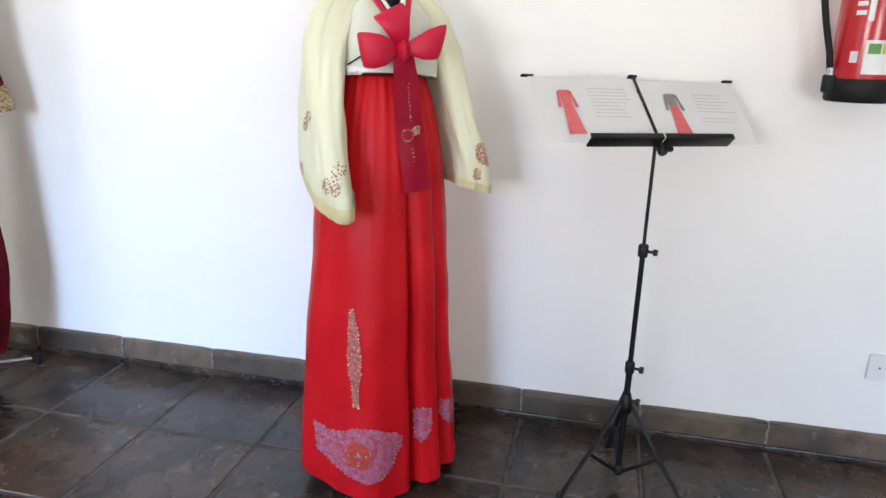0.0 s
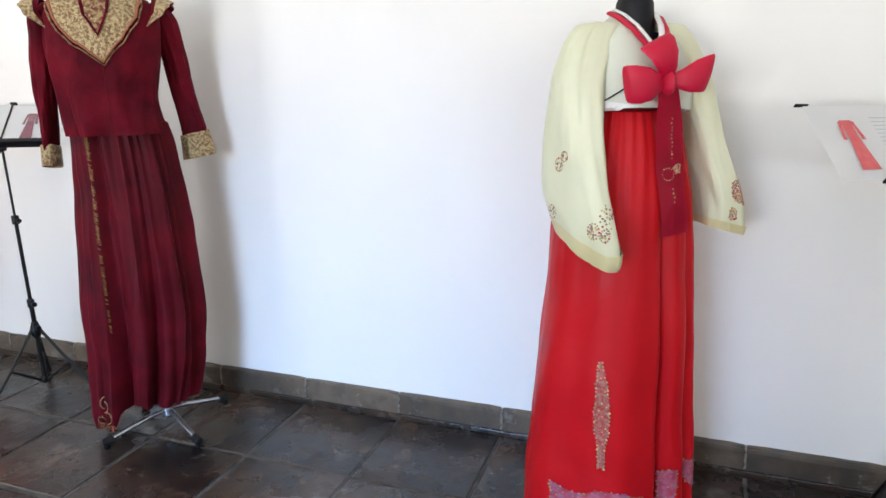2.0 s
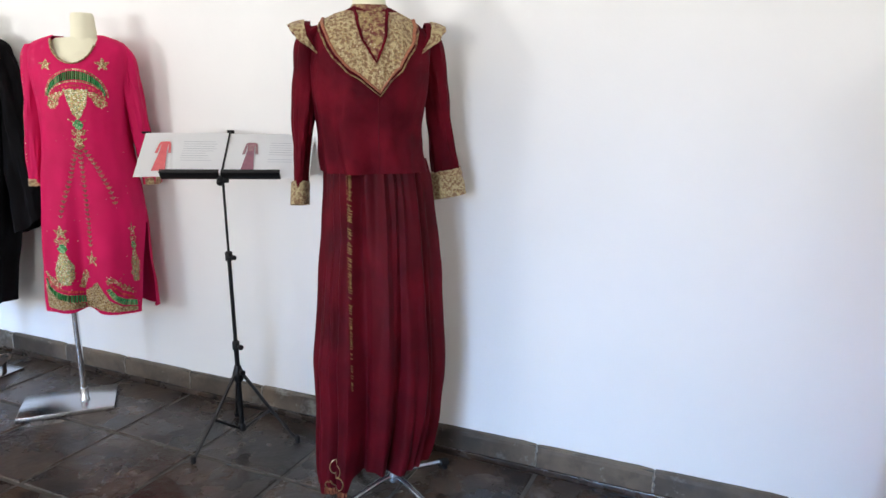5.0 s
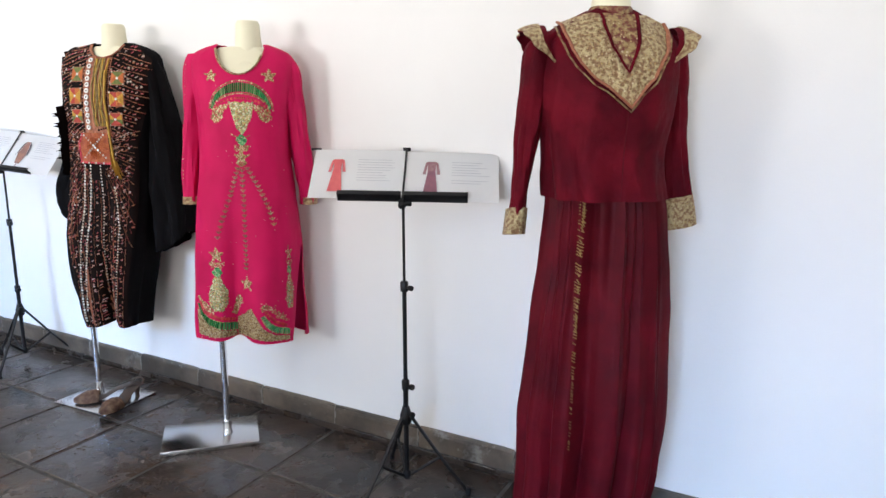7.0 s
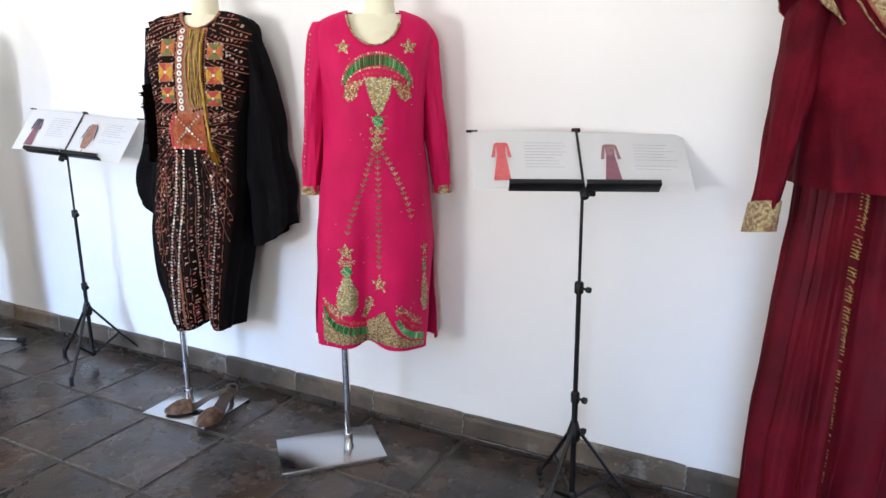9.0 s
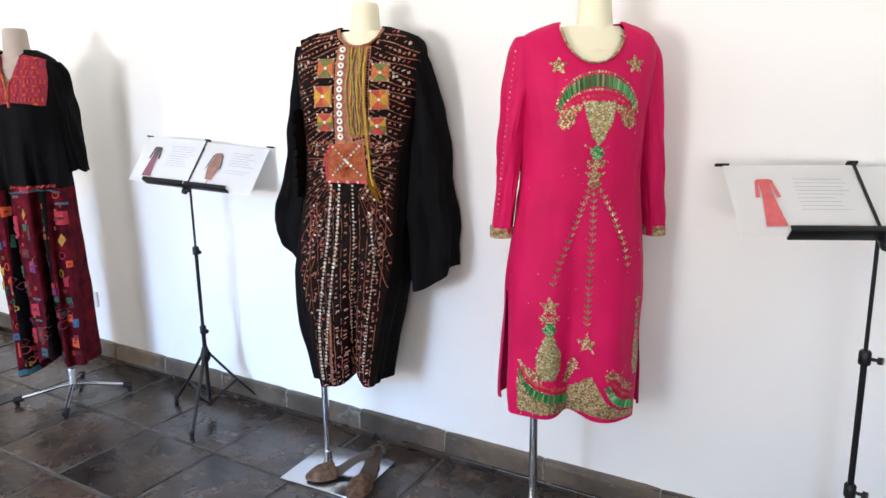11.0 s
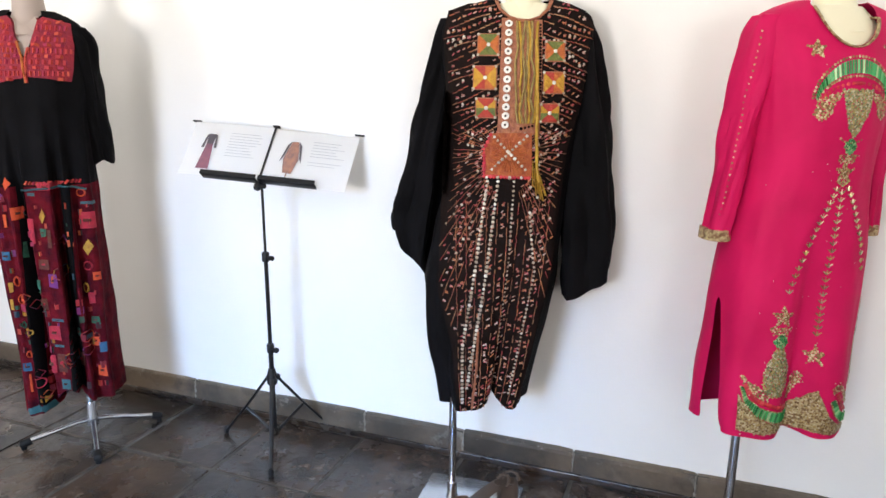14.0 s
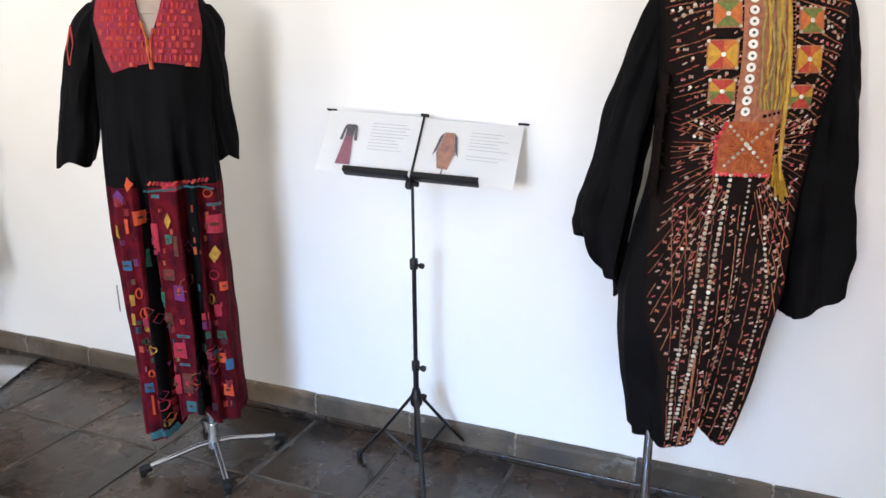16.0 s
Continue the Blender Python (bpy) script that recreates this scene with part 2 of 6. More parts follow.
PATCHWORK = surface("wine_red_patchwork", (0.125, 0.006, 0.012), (0.036, 0.003, 0.008), 0.85, scale=22, fine=300, bump=0.6, fine_bump=0.4, spec=0.08)
MOTLEY = surface("motley_embroidery", (0.3, 0.1, 0.1), None, 0.7, scale=80, bump=0.3,
                 island=[(0.34, 0.02, 0.02), (0.42, 0.07, 0.015), (0.012, 0.06, 0.035), (0.30, 0.010, 0.015), (0.13, 0.008, 0.09), (0.36, 0.04, 0.02), (0.02, 0.012, 0.012),
                         (0.24, 0.006, 0.04), (0.05, 0.004, 0.012), (0.22, 0.012, 0.012), (0.012, 0.05, 0.09), (0.16, 0.006, 0.02), (0.30, 0.015, 0.02), (0.34, 0.17, 0.02), (0.03, 0.006, 0.01)])
A_PURPLE = surface("purple_applique", (0.16, 0.020, 0.18), (0.10, 0.010, 0.10), 0.75, scale=60, bump=0.4)
A_BLUE = surface("blue_applique", (0.02, 0.12, 0.24), (0.015, 0.07, 0.13), 0.75, scale=60, bump=0.4)
A_GREEN = surface("green_applique", (0.018, 0.12, 0.07), (0.010, 0.06, 0.035), 0.75, scale=60, bump=0.4)
A_ORANGE = surface("orange_applique", (0.62, 0.085, 0.015), (0.50, 0.04, 0.012), 0.75, scale=60, bump=0.4)
A_CRIMSON = surface("crimson_applique", (0.42, 0.012, 0.035), (0.26, 0.007, 0.025), 0.75, scale=60, bump=0.4)
A_GOLD = surface("yellow_applique", (0.46, 0.26, 0.02), (0.28, 0.12, 0.015), 0.75, scale=60, bump=0.4)
A_RUST = surface("rust_applique", (0.11, 0.022, 0.010), (0.06, 0.010, 0.007), 0.8, scale=60, bump=0.4)
ROSE_CLOTH = surface("rose_olive_embroidery", (0.36, 0.17, 0.13), (0.40, 0.035, 0.035), 0.6, scale=90, fine=300, bump=0.5)
TEAL = surface("teal_ribbon", (0.02, 0.10, 0.12), None, 0.6, scale=30)
LAVENDER = surface("lavender_embroidery", (0.34, 0.12, 0.19), (0.38, 0.03, 0.06), 0.6, scale=60, fine=260, bump=0.5)
LAV_BEADS = surface("lavender_and_gold_stitches", (0.4, 0.3, 0.4), None, 0.55, scale=60,
                    island=[(0.27, 0.13, 0.24), (0.34, 0.22, 0.11), (0.20, 0.07, 0.17), (0.30, 0.20, 0.22), (0.42, 0.03, 0.03), (0.24, 0.16, 0.09)])
ROSE_STITCH = surface("rose_and_olive_stitches", (0.4, 0.2, 0.2), None, 0.6, scale=60,
                      island=[(0.40, 0.04, 0.06), (0.30, 0.24, 0.12), (0.50, 0.20, 0.16), (0.26, 0.16, 0.12), (0.52, 0.36, 0.16)])
EXT_RED = surface("red_enamel", (0.45, 0.008, 0.014), (0.40, 0.006, 0.012), 0.25, scale=4, bump=0.02, fine_bump=0.02)
LABEL_GREEN = surface("green_print", (0.10, 0.30, 0.04), None, 0.5)
LABEL_YELLOW = surface("yellow_print", (0.60, 0.50, 0.05), None, 0.5)
WHITE_PLASTIC = surface("white_plastic", (0.78, 0.78, 0.76), None, 0.4, scale=5, bump=0.0)
SHOE = surface("embroidered_shoe", (0.32, 0.20, 0.12), (0.14, 0.06, 0.04), 0.6, scale=60, fine=200, bump=0.4)
SHOE_SOLE = surface("dark_brown_leather", (0.060, 0.038, 0.026), None, 0.5, scale=20)
PRINT_RED = surface("printed_red_dress", (0.62, 0.13, 0.13), (0.52, 0.08, 0.09), 0.5, scale=40, bump=0.0)
PRINT_WINE = surface("printed_wine_dress", (0.26, 0.10, 0.13), (0.18, 0.07, 0.10), 0.5, scale=40, bump=0.0)
PRINT_BLACK = surface("printed_black_sleeve", (0.10, 0.09, 0.10), (0.06, 0.05, 0.06), 0.5, scale=40, bump=0.0)
PRINT_GREY = surface("printed_grey_jacket", (0.24, 0.22, 0.22), (0.14, 0.13, 0.13), 0.5, scale=60, bump=0.0)
PRINT_MAROON = surface("printed_maroon_jacket", (0.20, 0.08, 0.10), (0.34, 0.20, 0.20), 0.5, scale=90, bump=0.0)
PRINT_BROWN = surface("printed_brown_dress", (0.36, 0.17, 0.11), (0.18, 0.10, 0.09), 0.5, scale=60, bump=0.0)


# ---- building blocks ----
STUFF = {"sleeve_flowers", "crescent_border", "curl_beadwork", "beaded_scrolls", "scattered_sequins", "sequin_scatter", "thread_work", "cross_stitching", "small_patchwork",
         "ring_stitching", "hem_sparkle", "bead_trim", "small_print", "lower_crown", "arch_border", "hem_stitching", "ribbon_embroidery", "hem_beadwork", "sequin_chain",
         "beaded_chain", "cross_stitch", "collar_stitching", "inset_stitching", "cuff_stitching", "skirt_stripe", "hem_fringe", "hem_scroll", "plaque_stitching", "red_edging",
         "sleeve_beads", "medallion_cross", "red_band", "sleeve_trim", "dark_cord", "tassel", "beaded_arch", "hem_curl_beadwork", "arch_lining", "lower_crescent", "crescent_lining"}


def part(name, bm, material, parent=None, label="", smooth=True, kind=""):
    """Links a bmesh as one mesh object, under parent if there is one."""
    me = bpy.data.meshes.new(name)
    bm.normal_update()
    bm.to_mesh(me)
    bm.free()
    me.materials.append(material)
    if smooth:
        me.shade_smooth()
        me.set_sharp_from_angle(angle=radians(42))
    ob = new(name, me)
    if parent is not None:
        ob.parent = parent
    return tagged(ob, label=label, kind=kind or ("stuff" if name in STUFF else ""))


def thing(name, m, label, category, group=""):
    ob = new(name)
    ob.empty_display_size = 0.1
    ob.matrix_world = m
    return tagged(ob, label, category, group)


def box(bm, x0, x1, y0, y1, z0, z1, bevel=0.0, m=None):
    made = bmesh.ops.create_cube(bm, size=1.0)["verts"]
    t = Matrix.Translation(((x0 + x1) / 2, (y0 + y1) / 2, (z0 + z1) / 2)) @ Matrix.Diagonal((x1 - x0, y1 - y0, z1 - z0, 1))
    bmesh.ops.transform(bm, matrix=(m or Matrix()) @ t, verts=made)
    if bevel:
        edges = list({e for v in made for e in v.link_edges})
        bmesh.ops.bevel(bm, geom=edges, offset=bevel, segments=2, affect="EDGES", profile=0.5)
    return bm


def boxed(*a, **k):
    return box(bmesh.new(), *a, **k)


def rod(bm, a, b, r, r2=None, segments=14, caps=True):
    """A straight rod from a to b."""
    a, b = Vector(a), Vector(b)
    made = bmesh.ops.create_cone(bm, cap_ends=caps, segments=segments, radius1=r, radius2=r if r2 is None else r2, depth=(b - a).length)["verts"]
    bmesh.ops.transform(bm, matrix=Matrix.Translation((a + b) / 2) @ (b - a).to_track_quat("Z", "Y").to_matrix().to_4x4(), verts=made)
    return bm


def rodded(*a, **k):
    return rod(bmesh.new(), *a, **k)


def tube(points, r, segments=8, flat=1.0):
    """A bent tube through points; flat < 1 squeezes it."""
    bm = bmesh.new()
    pts = [Vector(p) for p in points]
    rings = []
    for i, p in enumerate(pts):
        d = (pts[min(i + 1, len(pts) - 1)] - pts[max(i - 1, 0)]).normalized()
        q = d.to_track_quat("Z", "Y")
        rr = r[i] if isinstance(r, (list, tuple)) else r
        rings.append([bm.verts.new(p + q @ Vector((rr * math.cos(k * math.tau / segments), rr * flat * math.sin(k * math.tau / segments), 0))) for k in range(segments)])
    for a, b in zip(rings, rings[1:]):
        for k in range(segments):
            bm.faces.new((a[k], a[(k + 1) % segments], b[(k + 1) % segments], b[k]))
    bm.faces.new(rings[0][::-1]), bm.faces.new(rings[-1])
    return bm


def lathe(profile, segments=28, squash=(1, 1), centre=(0, 0)):
    """Turned body from (radius, height) pairs."""
    bm = bmesh.new()
    rings = [[bm.verts.new((centre[0] + r * squash[0] * math.cos(k * math.tau / segments), centre[1] + r * squash[1] * math.sin(k * math.tau / segments), z))
              for k in range(segments)] for r, z in profile]
    for a, b in zip(rings, rings[1:]):
        for k in range(segments):
            bm.faces.new((a[k], a[(k + 1) % segments], b[(k + 1) % segments], b[k]))
    bm.faces.new(rings[0][::-1]), bm.faces.new(rings[-1])
    return bm


def pleat(a, s, freq, amp, seed=0.0, lean=0.8):
    """Irregular folds that run down a skirt."""
    return amp * noise.noise((math.cos(a) * freq + seed, math.sin(a) * freq - seed, s * lean + seed))


def spread_rings(rings, n):
    """Rings (z, cx, cy, half width, half depth), from the top down, resampled evenly and softened."""
    rows = sorted(rings)
    z = [r[0] for r in rows]
    at = np.linspace(z[0], z[-1], n)
    cols = []
    for k in range(1, 5):
        v = np.interp(at, z, [r[k] for r in rows])
        for _ in range(3):
            s = v.copy()
            s[1:-1] = (v[:-2] + 2 * v[1:-1] + v[2:]) / 4
            v = s
        cols.append(v)
    return list(zip(at, *cols))


def cloth(rings, nz=48, na=96, power=2.3, folds=None, hem=None, keep=None, lip=0.05, cap=True, wrinkle=0.0, seed=0.0, even=False):
    """A garment shell from rings. folds(a, s): outward shift in metres at angle a and share s of the height (0 hem, 1 top);
    hem(a): lift of the hem; keep(x, y, z): False cuts the face away. The hem is turned inwards."""
    bm = bmesh.new()
    rows = spread_rings(rings, nz)
    grid = []
    shells = [(i, 1.0) for i in range(nz)]
    turn = int(nz * lip)
    shells = [(i, 0.965) for i in range(turn, -1, -1)] + shells
    for i, k in shells:
        z, cx, cy, hx, hy = rows[i]
        s = i / (nz - 1)
        ring = []
        for j in range(na):
            a = j * math.tau / na
            c, d = math.cos(a), math.sin(a)
            x, y = math.copysign(abs(c) ** (2 / power), c), math.copysign(abs(d) ** (2 / power), d)
            f = folds(a, s) if folds else 0.0
            if wrinkle:
                f += wrinkle * noise.noise((c * 1.6 + seed, d * 1.6, z * 5.0 + seed)) + 0.4 * wrinkle * noise.noise((c * 5 + seed, d * 5, z * 11.0))
            up = hem(a) * (1.0 if even else max(0.0, 1 - s * 2.2) ** 1.5) if hem else 0.0
            ring.append(bm.verts.new((cx + (x * hx + c * f) * k, cy + (y * hy + d * f) * k, z + up)))
        grid.append(ring)
    for a, b in zip(grid, grid[1:]):
        for j in range(na):
            q = (a[j], a[(j + 1) % na], b[(j + 1) % na], b[j])
            m = sum((v.co for v in q), Vector()) / 4
            if keep is None or keep(m.x, m.y, m.z):
                bm.faces.new(q)
    if cap:
        z, cx, cy, hx, hy = rows[-1]
        top = bm.verts.new((cx, cy, z + 0.2 * min(hx, hy)))
        for j in range(na):
            m = (grid[-1][j].co + top.co) / 2
            if keep is None or keep(m.x, m.y, m.z):
                bm.faces.new((grid[-1][j], grid[-1][(j + 1) % na], top))
    if keep:                       # even out the cut edges
        rim = [v for v in bm.verts if sum(e.is_boundary for e in v.link_edges) == 2 and v.co.z > rows[turn + 1][0]]
        for _ in range(8):
            place = {}
            for v in rim:
                ends = [e.other_vert(v).co for e in v.link_edges if e.is_boundary]
                place[v] = v.co * 0.4 + (ends[0] + ends[1]) * 0.3
            for v, p in place.items():
                v.co = p
    loose = [v for v in bm.verts if not v.link_faces]
    bmesh.ops.delete(bm, geom=loose, context="VERTS")
    return bm


class Front:
    """Lays trimmings on the front of garments given as bmeshes (local metres, front towards -y)."""

    def __init__(self, *bms, turn=0.0):
        self.trees = [BVHTree.FromBMesh(b) for b in bms]
        self.last = -0.1
        self.spin = Matrix.Rotation(radians(turn), 3, "Z")      # trimmings may be laid on from another side

    def at(self, x, z, off=0.0025):
        best, nor = None, Vector((0, -1, 0))
        for t in self.trees:
            p, n, _, d = t.ray_cast(self.spin @ Vector((x, -1.5, z)), self.spin @ Vector((0, 1, 0)), 3.0)
            if p is not None and (best is None or d < near):
                best, nor, near = p, n, d
        if best is None:
            return None, nor
        nor = nor if nor.dot(self.spin @ Vector((0, 1, 0))) < 0 else -nor
        self.last = near - 1.5
        return best + nor * off, nor

    def safe(self, x, z, off=0.0025):
        p, _ = self.at(x, z, off)
        return p if p is not None else self.spin @ Vector((x, self.last - off, z))


def patch(front, outline, cell=0.014, off=0.0025):
    """A piece of cloth of that (x, z) outline, laid on the garment."""
    bm = bmesh.new()
    bm.faces.new([bm.verts.new((x, 0, z)) for x, z in outline])
    bmesh.ops.triangulate(bm, faces=bm.faces[:])
    for _ in range(7):
        long = [e for e in bm.edges if e.calc_length() > cell]
        if not long:
            break
        bmesh.ops.subdivide_edges(bm, edges=long, cuts=1)
        bmesh.ops.triangulate(bm, faces=bm.faces[:])
    for v in bm.verts:
        v.co = front.safe(v.co.x, v.co.z, off)
    return bm


def beads(front, spots, off=0.001, rise=0.5, sides=6):
    """Small cut beads at (x, z, radius) on the garment."""
    verts, faces = [], []
    for x, z, r in spots:
        p, n = front.at(x, z, off)
        if p is None:
            continue
        u = n.orthogonal().normalized()
        w = n.cross(u)
        k = len(verts)
        turn = random.random() * 6
        for i in range(sides):
            a = turn + i * math.tau / sides
            verts.append(p + u * (r * math.cos(a)) + w * (r * math.sin(a)))
        verts.append(p + n * (r * rise))
        faces += [(k + i, k + (i + 1) % sides, k + sides) for i in range(sides)]
    return mesh_of(verts, faces)


def mesh_of(verts, faces):
    bm = bmesh.new()
    vs = [bm.verts.new(v) for v in verts]
    for f in faces:
        bm.faces.new([vs[i] for i in f])
    return bm


def stitches(front, lines, off=0.002):
    """Raised stitches: (x0, z0, x1, z1, width) each."""
    verts, faces = [], []
    for x0, z0, x1, z1, w in lines:
        d = math.hypot(x1 - x0, z1 - z0) or 1e-6
        px, pz = -(z1 - z0) / d * w / 2, (x1 - x0) / d * w / 2
        k = len(verts)
        rows = 2 if d < 0.03 else max(2, int(d / 0.015))
        ok = True
        new_v = []
        for i in range(rows + 1):
            t = i / rows
            x, z = x0 + (x1 - x0) * t, z0 + (z1 - z0) * t
            p, n = front.at(x, z, off)
            if p is None:
                ok = False
                break
            new_v += [front.safe(x + px, z + pz, off * 0.5), p + n * w * 0.3, front.safe(x - px, z - pz, off * 0.5)]
        if not ok:
            continue
        verts += new_v
        for i in range(rows):
            a = k + i * 3
            faces += [(a, a + 1, a + 4, a + 3), (a + 1, a + 2, a + 5, a + 4)]
    return mesh_of(verts, faces)


def inside(x, z, poly):
    hit = False
    for (x0, z0), (x1, z1) in zip(poly, poly[1:] + poly[:1]):
        if (z0 > z) != (z1 > z) and x < (x1 - x0) * (z - z0) / (z1 - z0) + x0:
            hit = not hit
    return hit


def scatter(poly, step, r, jitter=0.35):
    """Bead spots filling an outline."""
    step, r = step * 0.66, r * 0.68
    xs, zs = [p[0] for p in poly], [p[1] for p in poly]
    out, row, z = [], 0, min(zs)
    while z <= max(zs):
        x = min(xs) + (step / 2 if row % 2 else 0)
        while x <= max(xs):
            px, pz = x + random.uniform(-1, 1) * step * jitter, z + random.uniform(-1, 1) * step * jitter
            if inside(px, pz, poly):
                out.append((px, pz, r * random.uniform(0.75, 1.2)))
            x += step
        z += step * 0.87
        row += 1
    return out


def along(pts, step, r, jitter=0.0):
    """Bead spots along a line of (x, z) points."""
    out = []
    for (x0, z0), (x1, z1) in zip(pts, pts[1:]):
        n = max(1, int(math.hypot(x1 - x0, z1 - z0) / step))
        for i in range(n):
            t = i / n
            out.append((x0 + (x1 - x0) * t + random.uniform(-1, 1) * jitter, z0 + (z1 - z0) * t + random.uniform(-1, 1) * jitter, r * random.uniform(0.8, 1.15)))
    return out


def arc(cx, cz, rx, rz, a0, a1, n=14):
    return [(cx + rx * math.cos(radians(a0 + (a1 - a0) * i / n)), cz + rz * math.sin(radians(a0 + (a1 - a0) * i / n))) for i in range(n + 1)]


def star(cx, cz, r, turn=90):
    return [(cx + (r if i % 2 == 0 else r * 0.42) * math.cos(radians(turn + 36 * i)), cz + (r if i % 2 == 0 else r * 0.42) * math.sin(radians(turn + 36 * i))) for i in range(10)]


def braid(front, pts, r, off=0.003, flat=0.6, step=0.01):
    """A cord along (x, z) points on the garment."""
    path = []
    for (x0, z0), (x1, z1) in zip(pts, pts[1:]):
        n = max(1, int(math.hypot(x1 - x0, z1 - z0) / step))
        path += [(x0 + (x1 - x0) * i / n, z0 + (z1 - z0) * i / n) for i in range(n)]
    path.append(pts[-1])
    return tube([front.safe(x, z, off) for x, z in path], r, 6, flat)


# ---- the room ----
X0, X1, TOP = -10.6, 3.6, 3.1
bm = bmesh.new()
box(bm, X0 - 0.3, X1 + 0.3, WALL_Y, WALL_Y + 0.35, -0.05, TOP + 0.02)
bmesh.ops.subdivide_edges(bm, edges=bm.edges[:], cuts=1)
part("wall_north", bm, PLASTER, None, "uneven white-plastered gallery wall", kind="structure", smooth=False)
bm = bmesh.new()
edge = X0 - 0.3
for wx, ww, _ in WINDOWS:
    box(bm, edge, wx - ww / 2, BACK_Y - 0.35, BACK_Y, -0.05, TOP + 0.02)
    box(bm, wx - ww / 2, wx + ww / 2, BACK_Y - 0.35, BACK_Y, -0.05, SILL)
    box(bm, wx - ww / 2, wx + ww / 2, BACK_Y - 0.35, BACK_Y, HEAD, TOP + 0.02)
    edge = wx + ww / 2
box(bm, edge, X1 + 0.3, BACK_Y - 0.35, BACK_Y, -0.05, TOP + 0.02)
part("wall_south", bm, PLASTER, None, "plain white wall with window openings", kind="structure", smooth=False)
part("wall_west", boxed(X0 - 0.3, X0, BACK_Y, WALL_Y, -0.05, TOP + 0.02), PLASTER, None, "plain white end wall", kind="structure", smooth=False)
part("wall_east", boxed(X1, X1 + 0.3, BACK_Y, WALL_Y, -0.05, TOP + 0.02), PLASTER, None, "plain white end wall", kind="structure", smooth=False)
part("ceiling", boxed(X0 - 0.3, X1 + 0.3, BACK_Y - 0.35, WALL_Y + 0.35, TOP + 0.02, TOP + 0.2), CEILING, None, "plain unseen ceiling, white to bounce light", kind="structure", smooth=False)
floor = part("floor", boxed(X0 - 0.3, X1 + 0.3, BACK_Y - 0.35, WALL_Y + 0.3, -0.12, -0.004), GROUT, None, "worn dark stone tile floor with pale joints", kind="structure", smooth=False)


# ---- mannequins and their stands ----
def mannequin(m, material, neck, label, rings, neck_top, flat_cap=None):
    """A headless shop figure: torso with a neck, one plain mesh."""
    body = cloth(rings, 30, 40, 2.2, lip=0.0, cap=True)
    nx, ny, nr, nz = neck
    prof = [(nr * 1.9, nz - 0.05), (nr * 1.35, nz - 0.015), (nr * 1.08, nz + 0.02), (nr, nz + 0.06), (nr * 0.97, neck_top - 0.012), (nr * 0.85, neck_top)]
    tmp = bpy.data.meshes.new("tmp")
    n = lathe(prof, 28, (1, 1.05), (nx, ny))
    n.to_mesh(tmp), n.free()
    body.from_mesh(tmp)
    bpy.data.meshes.remove(tmp)
    ob = part("mannequin", body, material)
    ob.matrix_world = m
    return tagged(ob, label, "mannequin", "dressed mannequins")


def plate_stand(plate_m, w, d, h, pole_xy, pole_top, label):
    """A flat metal plate with an upright chrome pole at pole_xy (plate's own metres)."""
    st = thing("mannequin_stand", plate_m, label, "stand", "mannequin stands")
    part("base_plate", boxed(-w / 2, w / 2, -d / 2, d / 2, 0, h, min(0.003, h / 3)), STEEL, st, "polished steel plate")
    px, py = pole_xy
    part("pole", rodded((px, py, h), (px, py, pole_top), 0.0125, segments=20), CHROME, st, "chrome pole")
    part("collar", lathe([(0.019, h), (0.019, h + 0.008), (0.0155, h + 0.012), (0.0155, h + 0.055), (0.0135, h + 0.06)], 20, centre=(px, py)), CHROME, st)
    return st


def star_stand(m, arm, pole_top, label, metal):
    """Four arms with castors round a pole."""
    st = thing("mannequin_stand", m, label, "stand", "mannequin stands")
    part("pole", rodded((0, 0, 0.055), (0, 0, pole_top), 0.013, segments=18), metal, st)
    part("hub", lathe([(0.016, 0.040), (0.022, 0.046), (0.022, 0.078), (0.017, 0.088), (0.0165, 0.135), (0.014, 0.140)], 20), metal, st)
    for k in range(4):
        a = radians(90 * k)
        c, s = math.cos(a), math.sin(a)
        pts = [(c * r, s * r, z) for r, z in ((0.012, 0.066), (0.05, 0.064), (0.10, 0.054), (0.16, 0.041), (arm - 0.012, 0.030))]
        part("arm", tube(pts, [0.0105, 0.0105, 0.010, 0.0095, 0.009], 10, 0.85), metal, st)
        part("end_cap", tube([(c * (arm + d), s * (arm + d), 0.0265 + z) for d, z in ((-0.026, 0.0035), (-0.024, 0.003), (0.008, -0.0035), (0.012, -0.004))], [0.012, 0.0145, 0.0150, 0.011], 12), BLACK_RUBBER, st, "black plastic end cap")
        part("glide", lathe([(0.009, 0.0), (0.010, 0.002), (0.010, 0.014)], 12, centre=(c * arm, s * arm)), BLACK_RUBBER, st)
    return st


